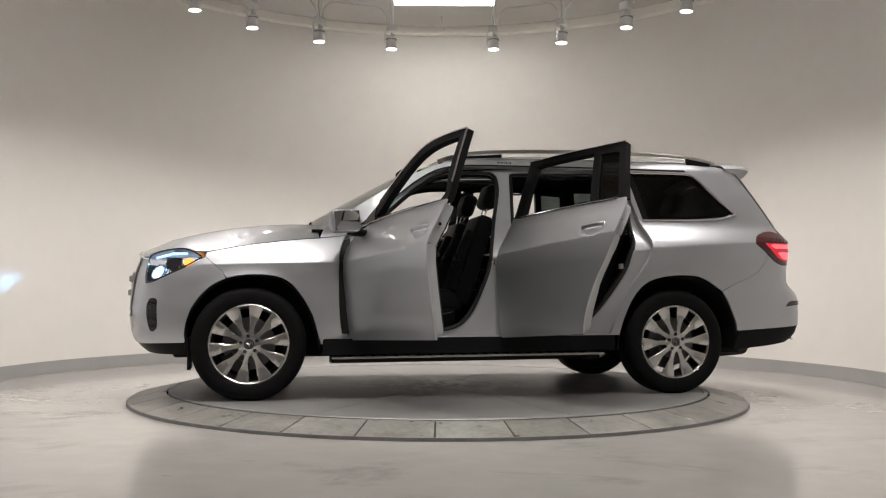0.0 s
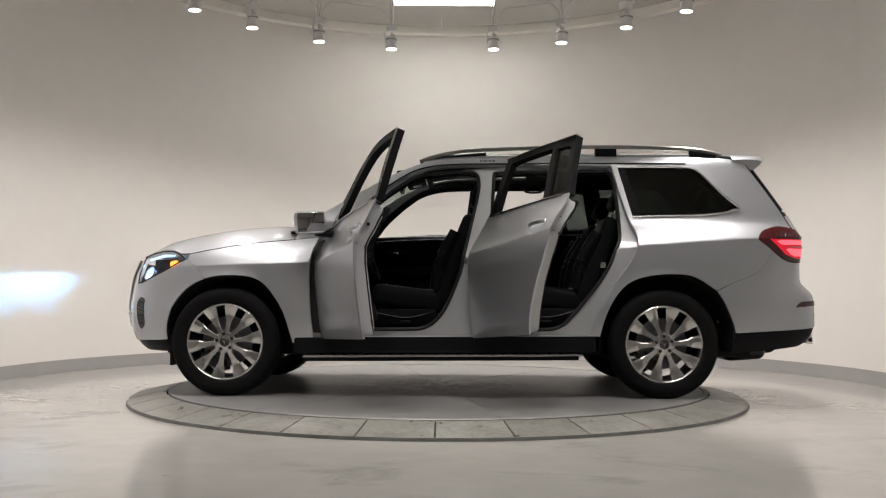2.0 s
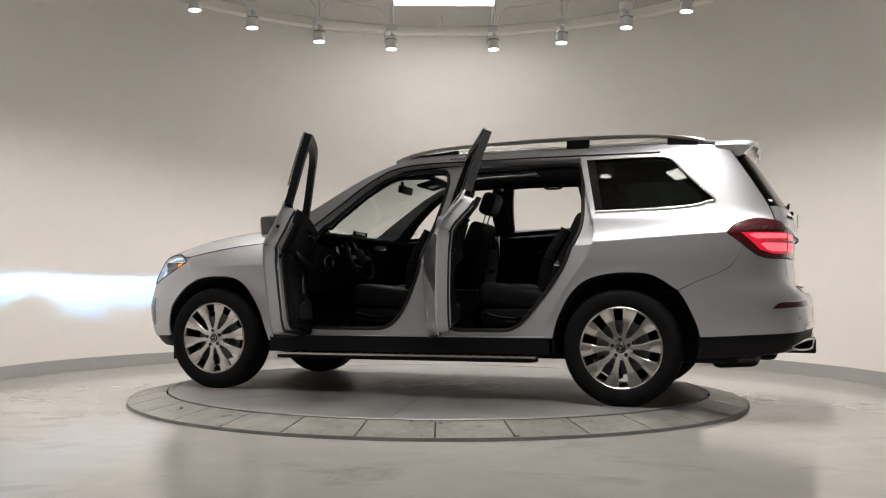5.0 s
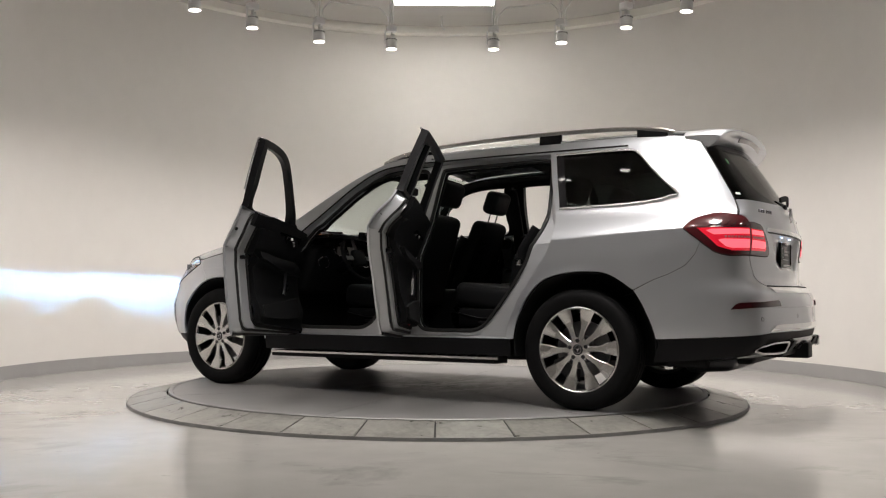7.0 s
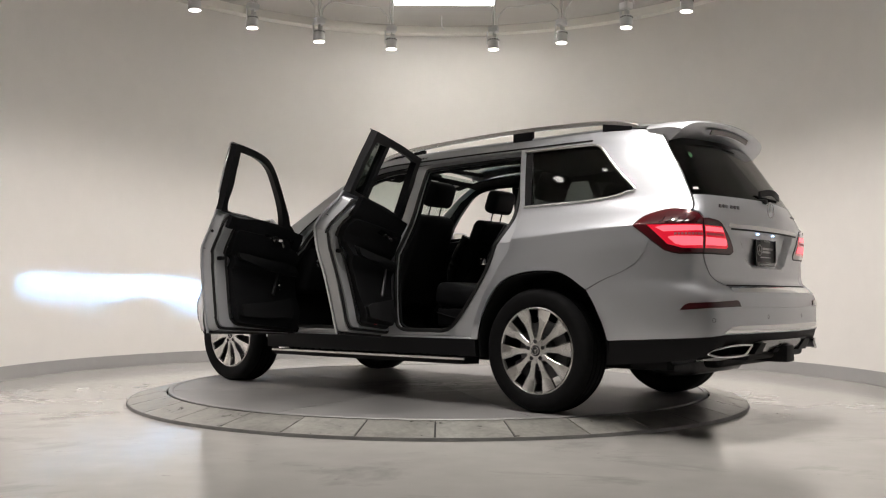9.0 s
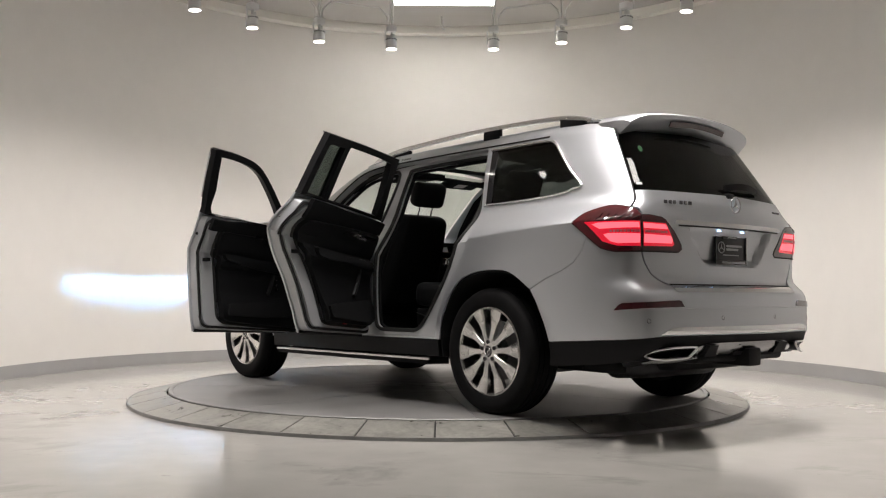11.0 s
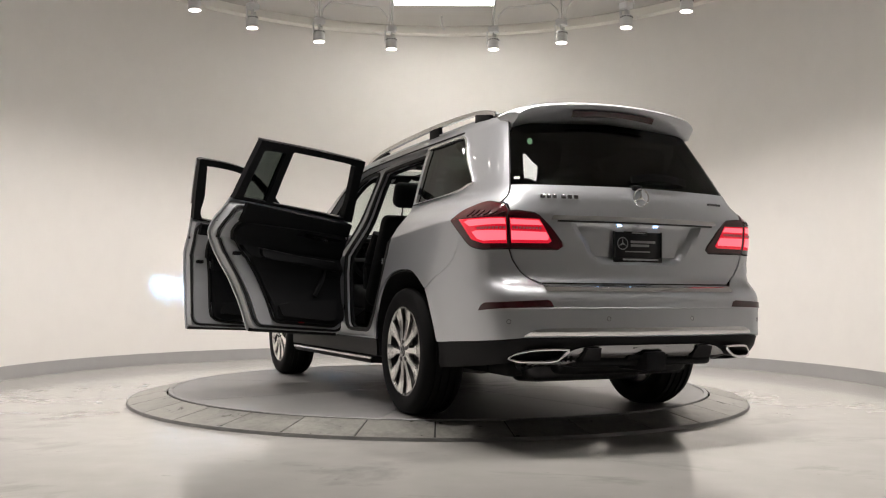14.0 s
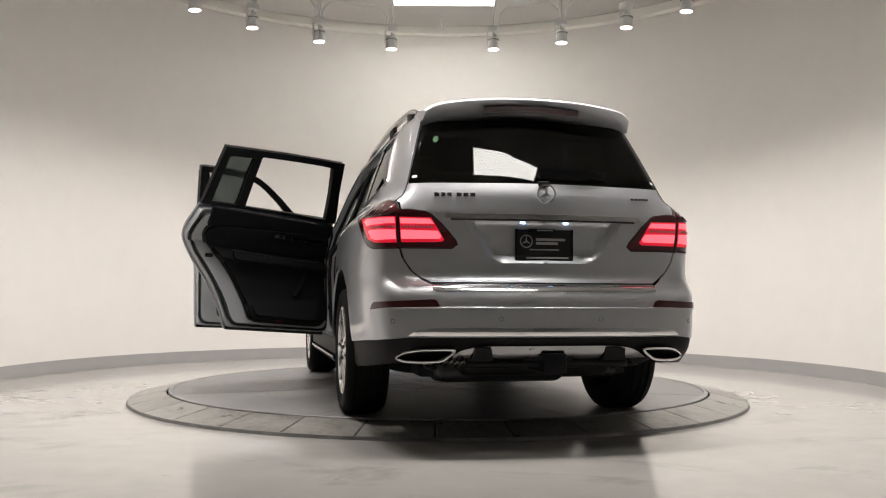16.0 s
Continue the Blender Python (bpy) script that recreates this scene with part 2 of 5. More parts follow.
def spot_lamp(angle):
    """A can spotlight below a junction box on a pair of conduits from the ceiling."""
    a = radians(angle)
    top = tagged(new("spotlight"), "white cylindrical spotlight hanging on thin conduits, lit", "spotlight", "spotlights in a ring")
    r = R_SPOT + R_OFF.get(angle, 0.0)
    top.location = (r * math.sin(a), r * math.cos(a), Z_SPOT)
    top.rotation_euler = (0, 0, -a)
    tilt = pose(0, 0, 0, -4, 0, 0)
    part("can", moved(lathe([(0.0, 0.125), (0.045, 0.125), (0.057, 0.118), (0.058, 0.09), (0.0575, 0.088), (0.058, 0.086), (0.06, 0.0), (0.055, 0.0), (0.052, 0.012)], 28), tilt), M_WHITE, top)
    for i in range(14):
        b = 2 * math.pi * i / 14
        part("vent_slot", moved(box(-0.007, 0.007, 0.0565, 0.0605, 0.096, 0.106), tilt @ Matrix.Rotation(b, 4, "Z")), M_DARK, top, smooth=0)
    part("lens", moved(lathe([(0.0, 0.006), (0.05, 0.006), (0.052, 0.012)], 28), tilt), M_LENS, top, "glowing white lens")
    part("yoke", merge(box(-0.007, 0.007, -0.018, 0.018, 0.125, 0.185, 0.004), moved(lathe([(0, 0), (0.02, 0), (0.02, 0.03), (0, 0.03)], 14), pose(0, 0, 0.15, 0, 90, 0))), M_CONDUIT, top)
    part("side_arm", box(-0.075, -0.06, -0.01, 0.01, 0.06, 0.2, 0.003), M_WHITE, top)
    part("junction_box", box(-0.05, 0.05, -0.045, 0.045, 0.185, 0.25, 0.008), M_WHITE, top)
    for sx in (-0.014, 0.014):
        part("conduit", sweep([(sx, 0, 0.25), (sx, 0, CEIL - Z_SPOT)], ring_section(0.006)), M_CONDUIT, top)
    light = bpy.data.lights.new("spot", "SPOT")
    light.energy, light.color = SPOT_POWER * SPOT_SHARE.get(angle, 1.0), (1.0, 0.927, 0.888)
    light.spot_size, light.spot_blend, light.shadow_soft_size = radians(122 if abs(angle) < 80 else 94), 1.0, 0.04
    ob = new("spot", light)
    ob.parent = top
    ob.matrix_local = pose(0, 0, -0.012, 15 if 80 < abs(angle) < 145 else 7, 0, 0)
    return top


def conduit_run(a0, a1):
    """A bent conduit between two neighbouring junction boxes."""
    def at(a, z, out=0.0):
        a = radians(a)
        return ((R_SPOT + out) * math.sin(a), (R_SPOT + out) * math.cos(a), z)
    d = (a1 - a0) / abs(a1 - a0)
    z0 = Z_SPOT + 0.25
    pts = [at(a0 + d * 0.8, z0), at(a0 + d * 1.0, z0 + 0.1), at(a0 + d * 2.8, z0 + 0.185)]
    n = 5
    for i in range(1, n):
        pts.append(at(a0 + (a1 - a0) * i / n, z0 + 0.2))
    pts += [at(a1 - d * 2.8, z0 + 0.185), at(a1 - d * 1.0, z0 + 0.1), at(a1 - d * 0.8, z0)]
    tagged(part("conduit_run", sweep(smooth_path(pts, 5), ring_section(0.0065)), M_CONDUIT), "thin bent white conduit between two spotlights", "conduit", "conduits between the spotlights")


def build_lights():
    panel_light(-0.575, 0.635, 2.815, 3.425)
    panel_light(0.55, 1.58, -3.52, -3.12, 4, M_PANEL_DIM)
    for a in SPOT_ANGLES:
        spot_lamp(a)
    for a, b in zip(SPOT_ANGLES, SPOT_ANGLES[1:]):
        if not (a < 0 < b):
            conduit_run(a, b)
    hook = smooth_path([(0.0, 3.9, CEIL), (0.0, 3.9, CEIL - 0.1), (0.012, 3.9, CEIL - 0.15), (0.04, 3.9, CEIL - 0.16)], 6)
    tagged(part("ceiling_hook", sweep(hook, ring_section(0.008)), M_WHITE), "small white curved hook hanging from the ceiling", "hook")


# ---- the turntable ----
def sector(r0, r1, a0, a1, z_in, z_out, depth, n=10, inset=0.0):
    """A plate between two radii and two angles, with its own thickness."""
    verts, faces = [], []
    for i in range(n + 1):
        a = radians(a0 + (a1 - a0) * i / n)
        for r, z in ((r0, z_in), (r1, z_out), (r1, z_out - depth), (r0, z_in - depth)):
            off = inset * (1 if i < n / 2 else -1) if i in (0, n) else 0
            x, y = r * math.cos(a) - off * math.sin(a), r * math.sin(a) + off * math.cos(a)
            verts.append((x, y, z))
    for i in range(n):
        for q in range(4):
            faces.append((i * 4 + q, i * 4 + (q + 1) % 4, i * 4 + 4 + (q + 1) % 4, i * 4 + 4 + q))
    faces += [(0, 1, 2, 3), tuple(n * 4 + q for q in (3, 2, 1, 0))]
    return raw(verts, faces)


def build_turntable():
    base = tagged(new("turntable_surround"), "sloping ring of grey stone slabs set round the platform", "turntable ring", kind="")
    n = 33
    step = 360 / n
    for i in range(n):
        a0 = -90.2 + i * step
        slab = part("slab", sector(R_DECK + 0.012, R_RING, a0, a0 + step, DECK - 0.004, 0.02, 0.019, 6, 0.0048), M_RING, base)
        bm = bmesh.new()
        bm.from_mesh(slab.data)
        bmesh.ops.remove_doubles(bm, verts=bm.verts, dist=1e-5)
        bmesh.ops.bevel(bm, geom=[e for e in bm.edges if e.calc_face_angle(0) > 0.6], offset=0.003, segments=1, affect="EDGES")
        bm.to_mesh(slab.data)
        bm.free()
    part("outer_edging", lathe([(R_RING + 0.001, 0.001), (R_RING + 0.001, 0.0215), (R_RING + 0.006, 0.0205), (R_RING + 0.009, 0.001)], 120, closed=True), M_STEEL, base, "thin bright metal edging")
    part("underlay", sector(R_DECK + 0.015, R_RING - 0.004, 0, 360, DECK - 0.01, 0.014, 0.0135, 72), M_DARK, base)
    table = tagged(new("turntable_platform"), "round scuffed grey steel turning platform under the car", "turntable")
    part("drum", lathe([(R_DECK - 0.004, DECK - 0.008), (R_DECK - 0.004, 0.001), (0.02, 0.001), (0.02, DECK - 0.03), (R_DECK - 0.03, DECK - 0.03)], 96, closed=False), M_DARK, table)
    for i in range(8):
        a0 = i * 45.0 + 12
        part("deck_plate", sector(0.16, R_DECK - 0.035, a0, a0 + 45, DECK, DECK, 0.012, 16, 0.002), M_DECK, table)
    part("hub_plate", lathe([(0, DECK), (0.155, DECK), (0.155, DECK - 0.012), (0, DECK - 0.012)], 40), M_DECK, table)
    part("edge_rim", lathe([(R_DECK - 0.031, DECK + 0.003), (R_DECK - 0.004, DECK + 0.003), (R_DECK, DECK - 0.001), (R_DECK, DECK - 0.03), (R_DECK - 0.031, DECK - 0.03)], 120, closed=True), M_STEEL, table)
    return table


build_hall()
build_lights()
platform = build_turntable()
# ---- the car's outer surface: x forward, y to the car's left, z above the platform ----
def table(keys, values, width=0.02):
    """A smoothed piecewise curve."""
    g = np.linspace(keys[0] - 0.3, keys[-1] + 0.3, 700)
    v = np.interp(g, keys, values)
    k = max(int(width / (g[1] - g[0])), 1)
    ker = np.hanning(2 * k + 3)
    v = np.convolve(np.pad(v, k + 1, mode="edge"), ker / ker.sum(), mode="valid")
    return lambda q: np.interp(q, g, v)


HALF = table([0.2, 0.25, 0.33, 0.5, 0.7, 0.9, 1.03, 1.10, 1.17, 1.22, 1.28, 1.5, 1.7, 1.74, 1.78],
             [0.85, 0.88, 0.925, 0.95, 0.960, 0.966, 0.957, 0.917, 0.868, 0.828, 0.795, 0.717, 0.637, 0.60, 0.54], 0.006)
CREASE = table([-2.6, -2.26, -1.42, 0.9, 1.71, 2.2], [1.14, 1.123, 1.066, 0.935, 0.912, 0.90], 0.3)


def half_at(x, z):
    """Half width with the shoulder crease, which rises towards the rear."""
    shift = (CREASE(x) - 1.03) * np.clip(np.minimum((z - 0.7) / 0.22, (1.24 - z) / 0.12), 0, 1)
    return HALF(z - shift)


REAR = table([0.28, 0.33, 0.376, 0.42, 0.5, 0.653, 0.72, 0.757, 0.785, 0.82, 0.946, 1.05, 1.14, 1.24, 1.30, 1.35, 1.672, 1.78],
             [-2.58, -2.64, -2.70, -2.765, -2.79, -2.785, -2.775, -2.75, -2.70, -2.675, -2.675, -2.69, -2.69, -2.673, -2.645, -2.615, -2.405, -2.33], 0.02)
NOSE = table([0.28, 0.35, 0.418, 0.543, 0.711, 0.837, 0.963, 1.03, 1.1, 1.2], [2.2, 2.29, 2.33, 2.355, 2.36, 2.355, 2.325, 2.27, 2.18, 2.1], 0.04)
X_R, X_F = -1.75, 1.2


def template(points):
    """(inset, share of half width) along the plan outline of an end, by arc length from the side to the middle."""
    p = np.array([(q.x, q.y) for q in smooth_path([(a, b, 0) for a, b in points], 12)])
    s = np.concatenate([[0], np.cumsum(np.hypot(*np.diff(p, axis=0).T))])
    return s[-1], s / s[-1], p


L_R, S_R, T_R = template([(0.93, 1.0), (0.65, 0.992), (0.42, 0.968), (0.27, 0.94), (0.16, 0.90), (0.095, 0.84), (0.06, 0.70), (0.033, 0.5), (0.0085, 0.25), (0.0021, 0.125), (0.0004, 0.05), (0.0, 0.0)])
L_H, S_H, T_H = template([(1.12, 1.0), (0.85, 0.985), (0.6, 0.94), (0.42, 0.875), (0.27, 0.79), (0.15, 0.66), (0.07, 0.47), (0.02, 0.25), (0.0048, 0.12), (0.0008, 0.05), (0.0, 0.0)])
L_B, S_B, T_B = template([(1.12, 1.0), (0.85, 0.998), (0.6, 0.985), (0.4, 0.945), (0.24, 0.87), (0.13, 0.75), (0.06, 0.55), (0.018, 0.3), (0.0045, 0.15), (0.0005, 0.05), (0.0, 0.0)])
HUBS = ((1.481, 0.375), (-1.594, 0.375))


def surface(u, z):
    """The point of the left outer skin at u along the plan outline (x on the side) and height z; arrays or numbers."""
    u, z = np.asarray(u, float), np.asarray(z, float)
    x, eta = u.copy() + 0 * z, np.ones_like(u + z)
    q = np.clip((X_R - u) / L_R, 0, 1) + 0 * z
    d, e = np.interp(q, S_R, T_R[:, 0]), np.interp(q, S_R, T_R[:, 1])
    r = u + 0 * z < X_R
    x = np.where(r, X_R - (1 - d / 0.93) * (X_R - REAR(z)), x)
    eta = np.where(r, e, eta)
    q = np.clip((u - X_F) / L_B, 0, 1) + 0 * z
    k = np.clip((z - 0.62) / 0.3, 0, 1)
    d = np.interp(q, S_B, T_B[:, 0]) * (1 - k) + np.interp(q, S_H, T_H[:, 0]) * k
    e = np.interp(q, S_B, T_B[:, 1]) * (1 - k) + np.interp(q, S_H, T_H[:, 1]) * k
    f = u + 0 * z > X_F
    x = np.where(f, X_F + (1 - d / 1.12) * (NOSE(z) - X_F), x)
    eta = np.where(f, e, eta)
    w = half_at(x, z)
    for hx, hz in HUBS:
        rr = np.hypot(x - hx, z - hz)
        w = w + 0.016 * np.clip(1 - np.abs(rr - 0.455) / 0.075, 0, 1) ** 1.3 * (z < 1.0)
    return np.stack([x, w * eta, z + 0 * x], -1)


U_ALL = np.concatenate([np.linspace(X_R - L_R, X_R, 240), np.linspace(X_R + 0.01, X_F - 0.01, 60), np.linspace(X_F, X_F + L_B, 240)])


def u_at_x(x, z):
    """u of the outline at x, on the side or round a corner."""
    return float(np.interp(x, surface(U_ALL, z + 0 * U_ALL)[:, 0], U_ALL))


def u_at_y(y, z):
    """u of the rear outline at y."""
    u = U_ALL[:240]
    return float(np.interp(y, surface(u, z + 0 * u)[:, 1], u))
from mathutils import geometry

M_PAINT = mat("silver_paint", (0.61, 0.63, 0.665), 0.38, 0.76, coat=1.0, noise_scale=2500, noise_amount=0.05)
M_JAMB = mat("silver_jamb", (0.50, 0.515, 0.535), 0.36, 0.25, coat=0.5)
M_FRAME = mat("satin_black_frame", (0.008, 0.008, 0.009), 0.45, spec=0.2)
M_BLACK = mat("black_plastic", (0.010, 0.010, 0.011), 0.5, bump=0.1, bump_scale=500, spec=0.15)
M_GLOSS = mat("gloss_black", (0.01, 0.01, 0.012), 0.08, coat=0.5)
M_CLOTH = mat("black_leather", (0.010, 0.0105, 0.0115), 0.6, bump=0.2, bump_scale=220, spec=0.13)
M_LINER = mat("dark_felt", (0.012, 0.0125, 0.0135), 0.9, bump=0.2, bump_scale=400, spec=0.2)
M_RUBBER = mat("tyre_rubber", (0.007, 0.007, 0.0075), 0.75, spec=0.15, noise_scale=12, noise_amount=0.2, bump=0.1, bump_scale=200)
M_SEAL = mat("seal_and_gap_black", (0.012, 0.012, 0.012), 0.6)
M_CHROME = mat("chrome", (0.82, 0.82, 0.83), 0.08, 1.0)
M_TRIM = mat("satin_chrome", (0.85, 0.85, 0.86), 0.24, 1.0)
M_SKID = mat("skid_steel", (0.36, 0.36, 0.37), 0.22, 1.0)
M_ALU = mat("machined_alloy", (0.72, 0.71, 0.69), 0.26, 0.95, noise_scale=40, noise_amount=0.05)
M_POCKET = mat("dark_alloy", (0.04, 0.04, 0.043), 0.35, 0.6)
M_DISC = mat("brake_iron", (0.16, 0.16, 0.165), 0.4, 0.8)
M_MIRROR = mat("mirror_glass", (0.9, 0.9, 0.9), 0.0, 1.0)
M_TINT = glass_mat("privacy_glass", (0.31, 0.34, 0.33))
M_REARTINT = glass_mat("dark_rear_glass", (0.13, 0.145, 0.145))
M_CLEAR = glass_mat("clear_glass", (0.88, 0.92, 0.90))
M_LAMPGLASS = glass_mat("lamp_cover", (0.96, 0.97, 1.0))
M_RED = mat("red_lens", (0.075, 0.003, 0.007), 0.1, coat=1.0)
M_REDDARK = mat("dark_red_lens", (0.05, 0.002, 0.005), 0.12, coat=1.0)
M_REDBAR = mat("red_light_bar", (0.8, 0.1, 0.12), 0.3, emit=(1.0, 0.16, 0.21), strength=0.95)
M_REDGLOW = mat("red_light_field", (0.6, 0.02, 0.04), 0.2, coat=1.0, emit=(1.0, 0.012, 0.045), strength=0.42)
M_AMBER = mat("amber_marker", (0.8, 0.25, 0.03), 0.2, emit=(1.0, 0.33, 0.05), strength=2.2)
M_BOWL = mat("lamp_bowl", (0.16, 0.17, 0.19), 0.25, 0.8)
M_DARKCHROME = mat("dark_chrome", (0.20, 0.20, 0.21), 0.22, 0.95)
M_XENON = mat("headlight_element", (0.8, 0.85, 1.0), 0.2, emit=(0.42, 0.68, 1.0), strength=1.5)
M_BEAM = mat("headlight_source", (1, 1, 1), 0.3, emit=(0.24, 0.57, 1.0), strength=800000)
M_PLATELAMP = mat("plate_lamp", (0.9, 0.9, 1.0), 0.3, emit=(0.35, 0.6, 1.0), strength=5.0)
M_GREEN = mat("green_sticker", (0.10, 0.30, 0.13), 0.5)
M_PAPER = mat("paper_label", (0.75, 0.75, 0.74), 0.6)
M_PLATE = mat("plate_black", (0.012, 0.012, 0.014), 0.35)
M_PLATEINK = mat("plate_print", (0.45, 0.45, 0.46), 0.5)
M_LED = mat("led_chip", (0.55, 0.22, 0.24), 0.25)
M_REDSMALL = mat("red_reflector", (0.35, 0.01, 0.02), 0.3)


def inside(px, pz, poly):
    r = np.zeros(px.shape, bool)
    n = len(poly)
    for i in range(n):
        x0, z0 = poly[i]
        x1, z1 = poly[(i + 1) % n]
        if z0 == z1:
            continue
        c = (z0 > pz) != (z1 > pz)
        r ^= c & (px < (x1 - x0) * (pz - z0) / (z1 - z0) + x0)
    return r


def dense(poly, step):
    out = []
    n = len(poly)
    for i in range(n):
        a, b = poly[i], poly[(i + 1) % n]
        k = max(1, int(math.hypot(b[0] - a[0], b[1] - a[1]) / step))
        out += [(a[0] + (b[0] - a[0]) * j / k, a[1] + (b[1] - a[1]) * j / k) for j in range(k)]
    return out


def dense_open(pts, step):
    out = [tuple(pts[0])]
    for a, b in zip(pts, pts[1:]):
        k = max(1, int(math.hypot(b[0] - a[0], b[1] - a[1]) / step))
        out += [(a[0] + (b[0] - a[0]) * (j + 1) / k, a[1] + (b[1] - a[1]) * (j + 1) / k) for j in range(k)]
    return out


def edge_gap(px, pz, poly):
    best = np.full(px.shape, 9.0)
    for i in range(len(poly)):
        a, b = np.array(poly[i]), np.array(poly[(i + 1) % len(poly)])
        d = b - a
        L = max(d @ d, 1e-12)
        t = np.clip(((px - a[0]) * d[0] + (pz - a[1]) * d[1]) / L, 0, 1)
        best = np.minimum(best, np.hypot(px - a[0] - t * d[0], pz - a[1] - t * d[1]))
    return best


def normal_at(u, z):
    e = 0.004
    a = surface(u + e, z) - surface(u - e, z)
    b = surface(u, z + e) - surface(u, z - e)
    n = np.cross(b, a)
    n /= np.linalg.norm(n, axis=-1, keepdims=True) + 1e-12
    p = surface(u, z)
    out = p - np.stack([np.clip(p[:, 0], -1.6, 1.1), 0 * p[:, 1], p[:, 2]], -1)
    s = np.sign((n * out).sum(-1, keepdims=True))
    s[s == 0] = 1
    return n * s


def skin(poly, holes=(), step=0.035, thick=0.012, inset=0.0, sink=None, mirror=False, both=False):
    """A curved plate cut from the car's outer surface along an outline of (u, z) pairs. both: outline runs to the middle and the plate is mirrored onto the other side."""
    rings = [dense(poly, step * 0.8)] + [dense(h, step * 0.8) for h in holes]
    pts = [p for r in rings for p in r]
    edges, k = [], 0
    for r in rings:
        edges += [(k + i, k + (i + 1) % len(r)) for i in range(len(r))]
        k += len(r)
    us, zs = [p[0] for p in poly], [p[1] for p in poly]
    gx, gz = np.meshgrid(np.arange(min(us), max(us) + step, step), np.arange(min(zs), max(zs) + step, step * 0.9))
    gx = gx + (np.arange(gx.shape[0]) % 2 * step / 2)[:, None]
    gx, gz = gx.ravel(), gz.ravel()
    ok = inside(gx, gz, poly)
    for h in holes:
        ok &= ~inside(gx, gz, h)
    gx, gz = gx[ok], gz[ok]
    if len(gx):
        ok = edge_gap(gx, gz, poly) > step * 0.5
        for h in holes:
            ok &= edge_gap(gx, gz, h) > step * 0.5
        line = CREASE(np.clip(gx, -2.6, 2.2))
        ok &= np.abs(gz - line) > 0.011
        gx, gz = gx[ok], gz[ok]
        for d in (-0.007, 0.0, 0.007):
            cu = np.arange(min(us), max(us), step * 0.7)
            cz = CREASE(np.clip(cu, -2.6, 2.2)) + d
            near = inside(cu, cz, poly) & (edge_gap(cu, cz, poly) > step * 0.4)
            for h in holes:
                near &= ~inside(cu, cz, h) & (edge_gap(cu, cz, h) > step * 0.4)
            gx, gz = np.concatenate([gx, cu[near]]), np.concatenate([gz, cz[near]])
        pts += list(zip(gx, gz))
    v, _, f, *_ = geometry.delaunay_2d_cdt([Vector(p) for p in pts], edges, [], 0, 1e-5)
    vu, vz = np.array([q.x for q in v]), np.array([q.y for q in v])
    tri = np.array([list(t) for t in f])
    cu, cz = vu[tri].mean(1), vz[tri].mean(1)
    ok = inside(cu, cz, poly)
    for h in holes:
        ok &= ~inside(cu, cz, h)
    tri = tri[ok]
    p, n = surface(vu, vz), normal_at(vu, vz)
    off = inset + (sink(vu, vz) if sink else 0 * vu)
    a = p - n * off[:, None] if np.ndim(off) else p - n * off
    b = a - n * thick
    m = len(vu)
    verts = [tuple(q) for q in a] + [tuple(q) for q in b]
    count = {}
    for t in tri:
        for i in range(3):
            e = (t[i], t[(i + 1) % 3])
            count[tuple(sorted(e))] = count.get(tuple(sorted(e)), 0) + 1
    faces = [tuple(t) for t in tri] + [(t[2] + m, t[1] + m, t[0] + m) for t in tri]
    for t in tri:
        for i in range(3):
            e = (t[i], t[(i + 1) % 3])
            if both and max(abs(p[e[0]][1]), abs(p[e[1]][1])) < 0.004:
                continue
            if count[tuple(sorted(e))] == 1:
                faces.append((e[1], e[0], e[0] + m, e[1] + m))
    if mirror or both:
        flip = [(q[0], -q[1], q[2]) for q in verts]
        if mirror:
            verts = flip
        else:
            faces = faces + [tuple(i + len(verts) for i in q[::-1]) for q in faces]
            verts = verts + flip
    bm = raw(verts, faces)
    loose = [q for q in bm.verts if not q.link_faces]
    bmesh.ops.delete(bm, geom=loose, context="VERTS")
    if both:
        bmesh.ops.remove_doubles(bm, verts=[q for q in bm.verts if abs(q.co.y) < 0.004], dist=0.004)
    return bm


def curve2(pts, n=6):
    return [(p.x, p.y) for p in smooth_path([(a, b, 0) for a, b in pts], n)]


def on_side(pts, inset=0.0):
    """Points of the outer surface for a list of (u, z)."""
    u, z = np.array([p[0] for p in pts], float), np.array([p[1] for p in pts], float)
    return [Vector(q) for q in surface(u, z) - normal_at(u, z) * inset]


def strip(pts, r=0.006, out=0.003, closed=False, mirror=False, flat=1.0):
    path = on_side(dense_open(pts, 0.03) if not closed else dense(pts, 0.03), -out)
    bm = sweep(path, [(x * flat, y) for x, y in ring_section(r, 8)], closed=closed)
    return moved(bm, Matrix.Diagonal((1, -1, 1, 1))) if mirror else bm


U_MID_R, U_MID_F = X_R - L_R, X_F + L_B

ARCH_F = curve2([(1.905, 0.40), (1.895, 0.47), (1.862, 0.57), (1.812, 0.68), (1.725, 0.775), (1.593, 0.833), (1.434, 0.847), (1.28, 0.828), (1.175, 0.755), (1.072, 0.598), (1.02, 0.44), (1.002, 0.375)])
ARCH_R = curve2([(-1.145, 0.43), (-1.186, 0.571), (-1.256, 0.709), (-1.354, 0.808), (-1.492, 0.855), (-1.66, 0.868), (-1.805, 0.848), (-1.94, 0.752), (-2.025, 0.576), (-2.062, 0.45)])
GAP_F = curve2([(0.855, 0.38), (0.881, 0.56), (0.891, 0.797), (0.884, 0.996), (0.842, 1.125)])
A_TOP = curve2([(0.70, 1.223), (0.5, 1.388), (0.31, 1.538), (0.14, 1.633), (-0.06, 1.67), (-0.335, 1.678)])
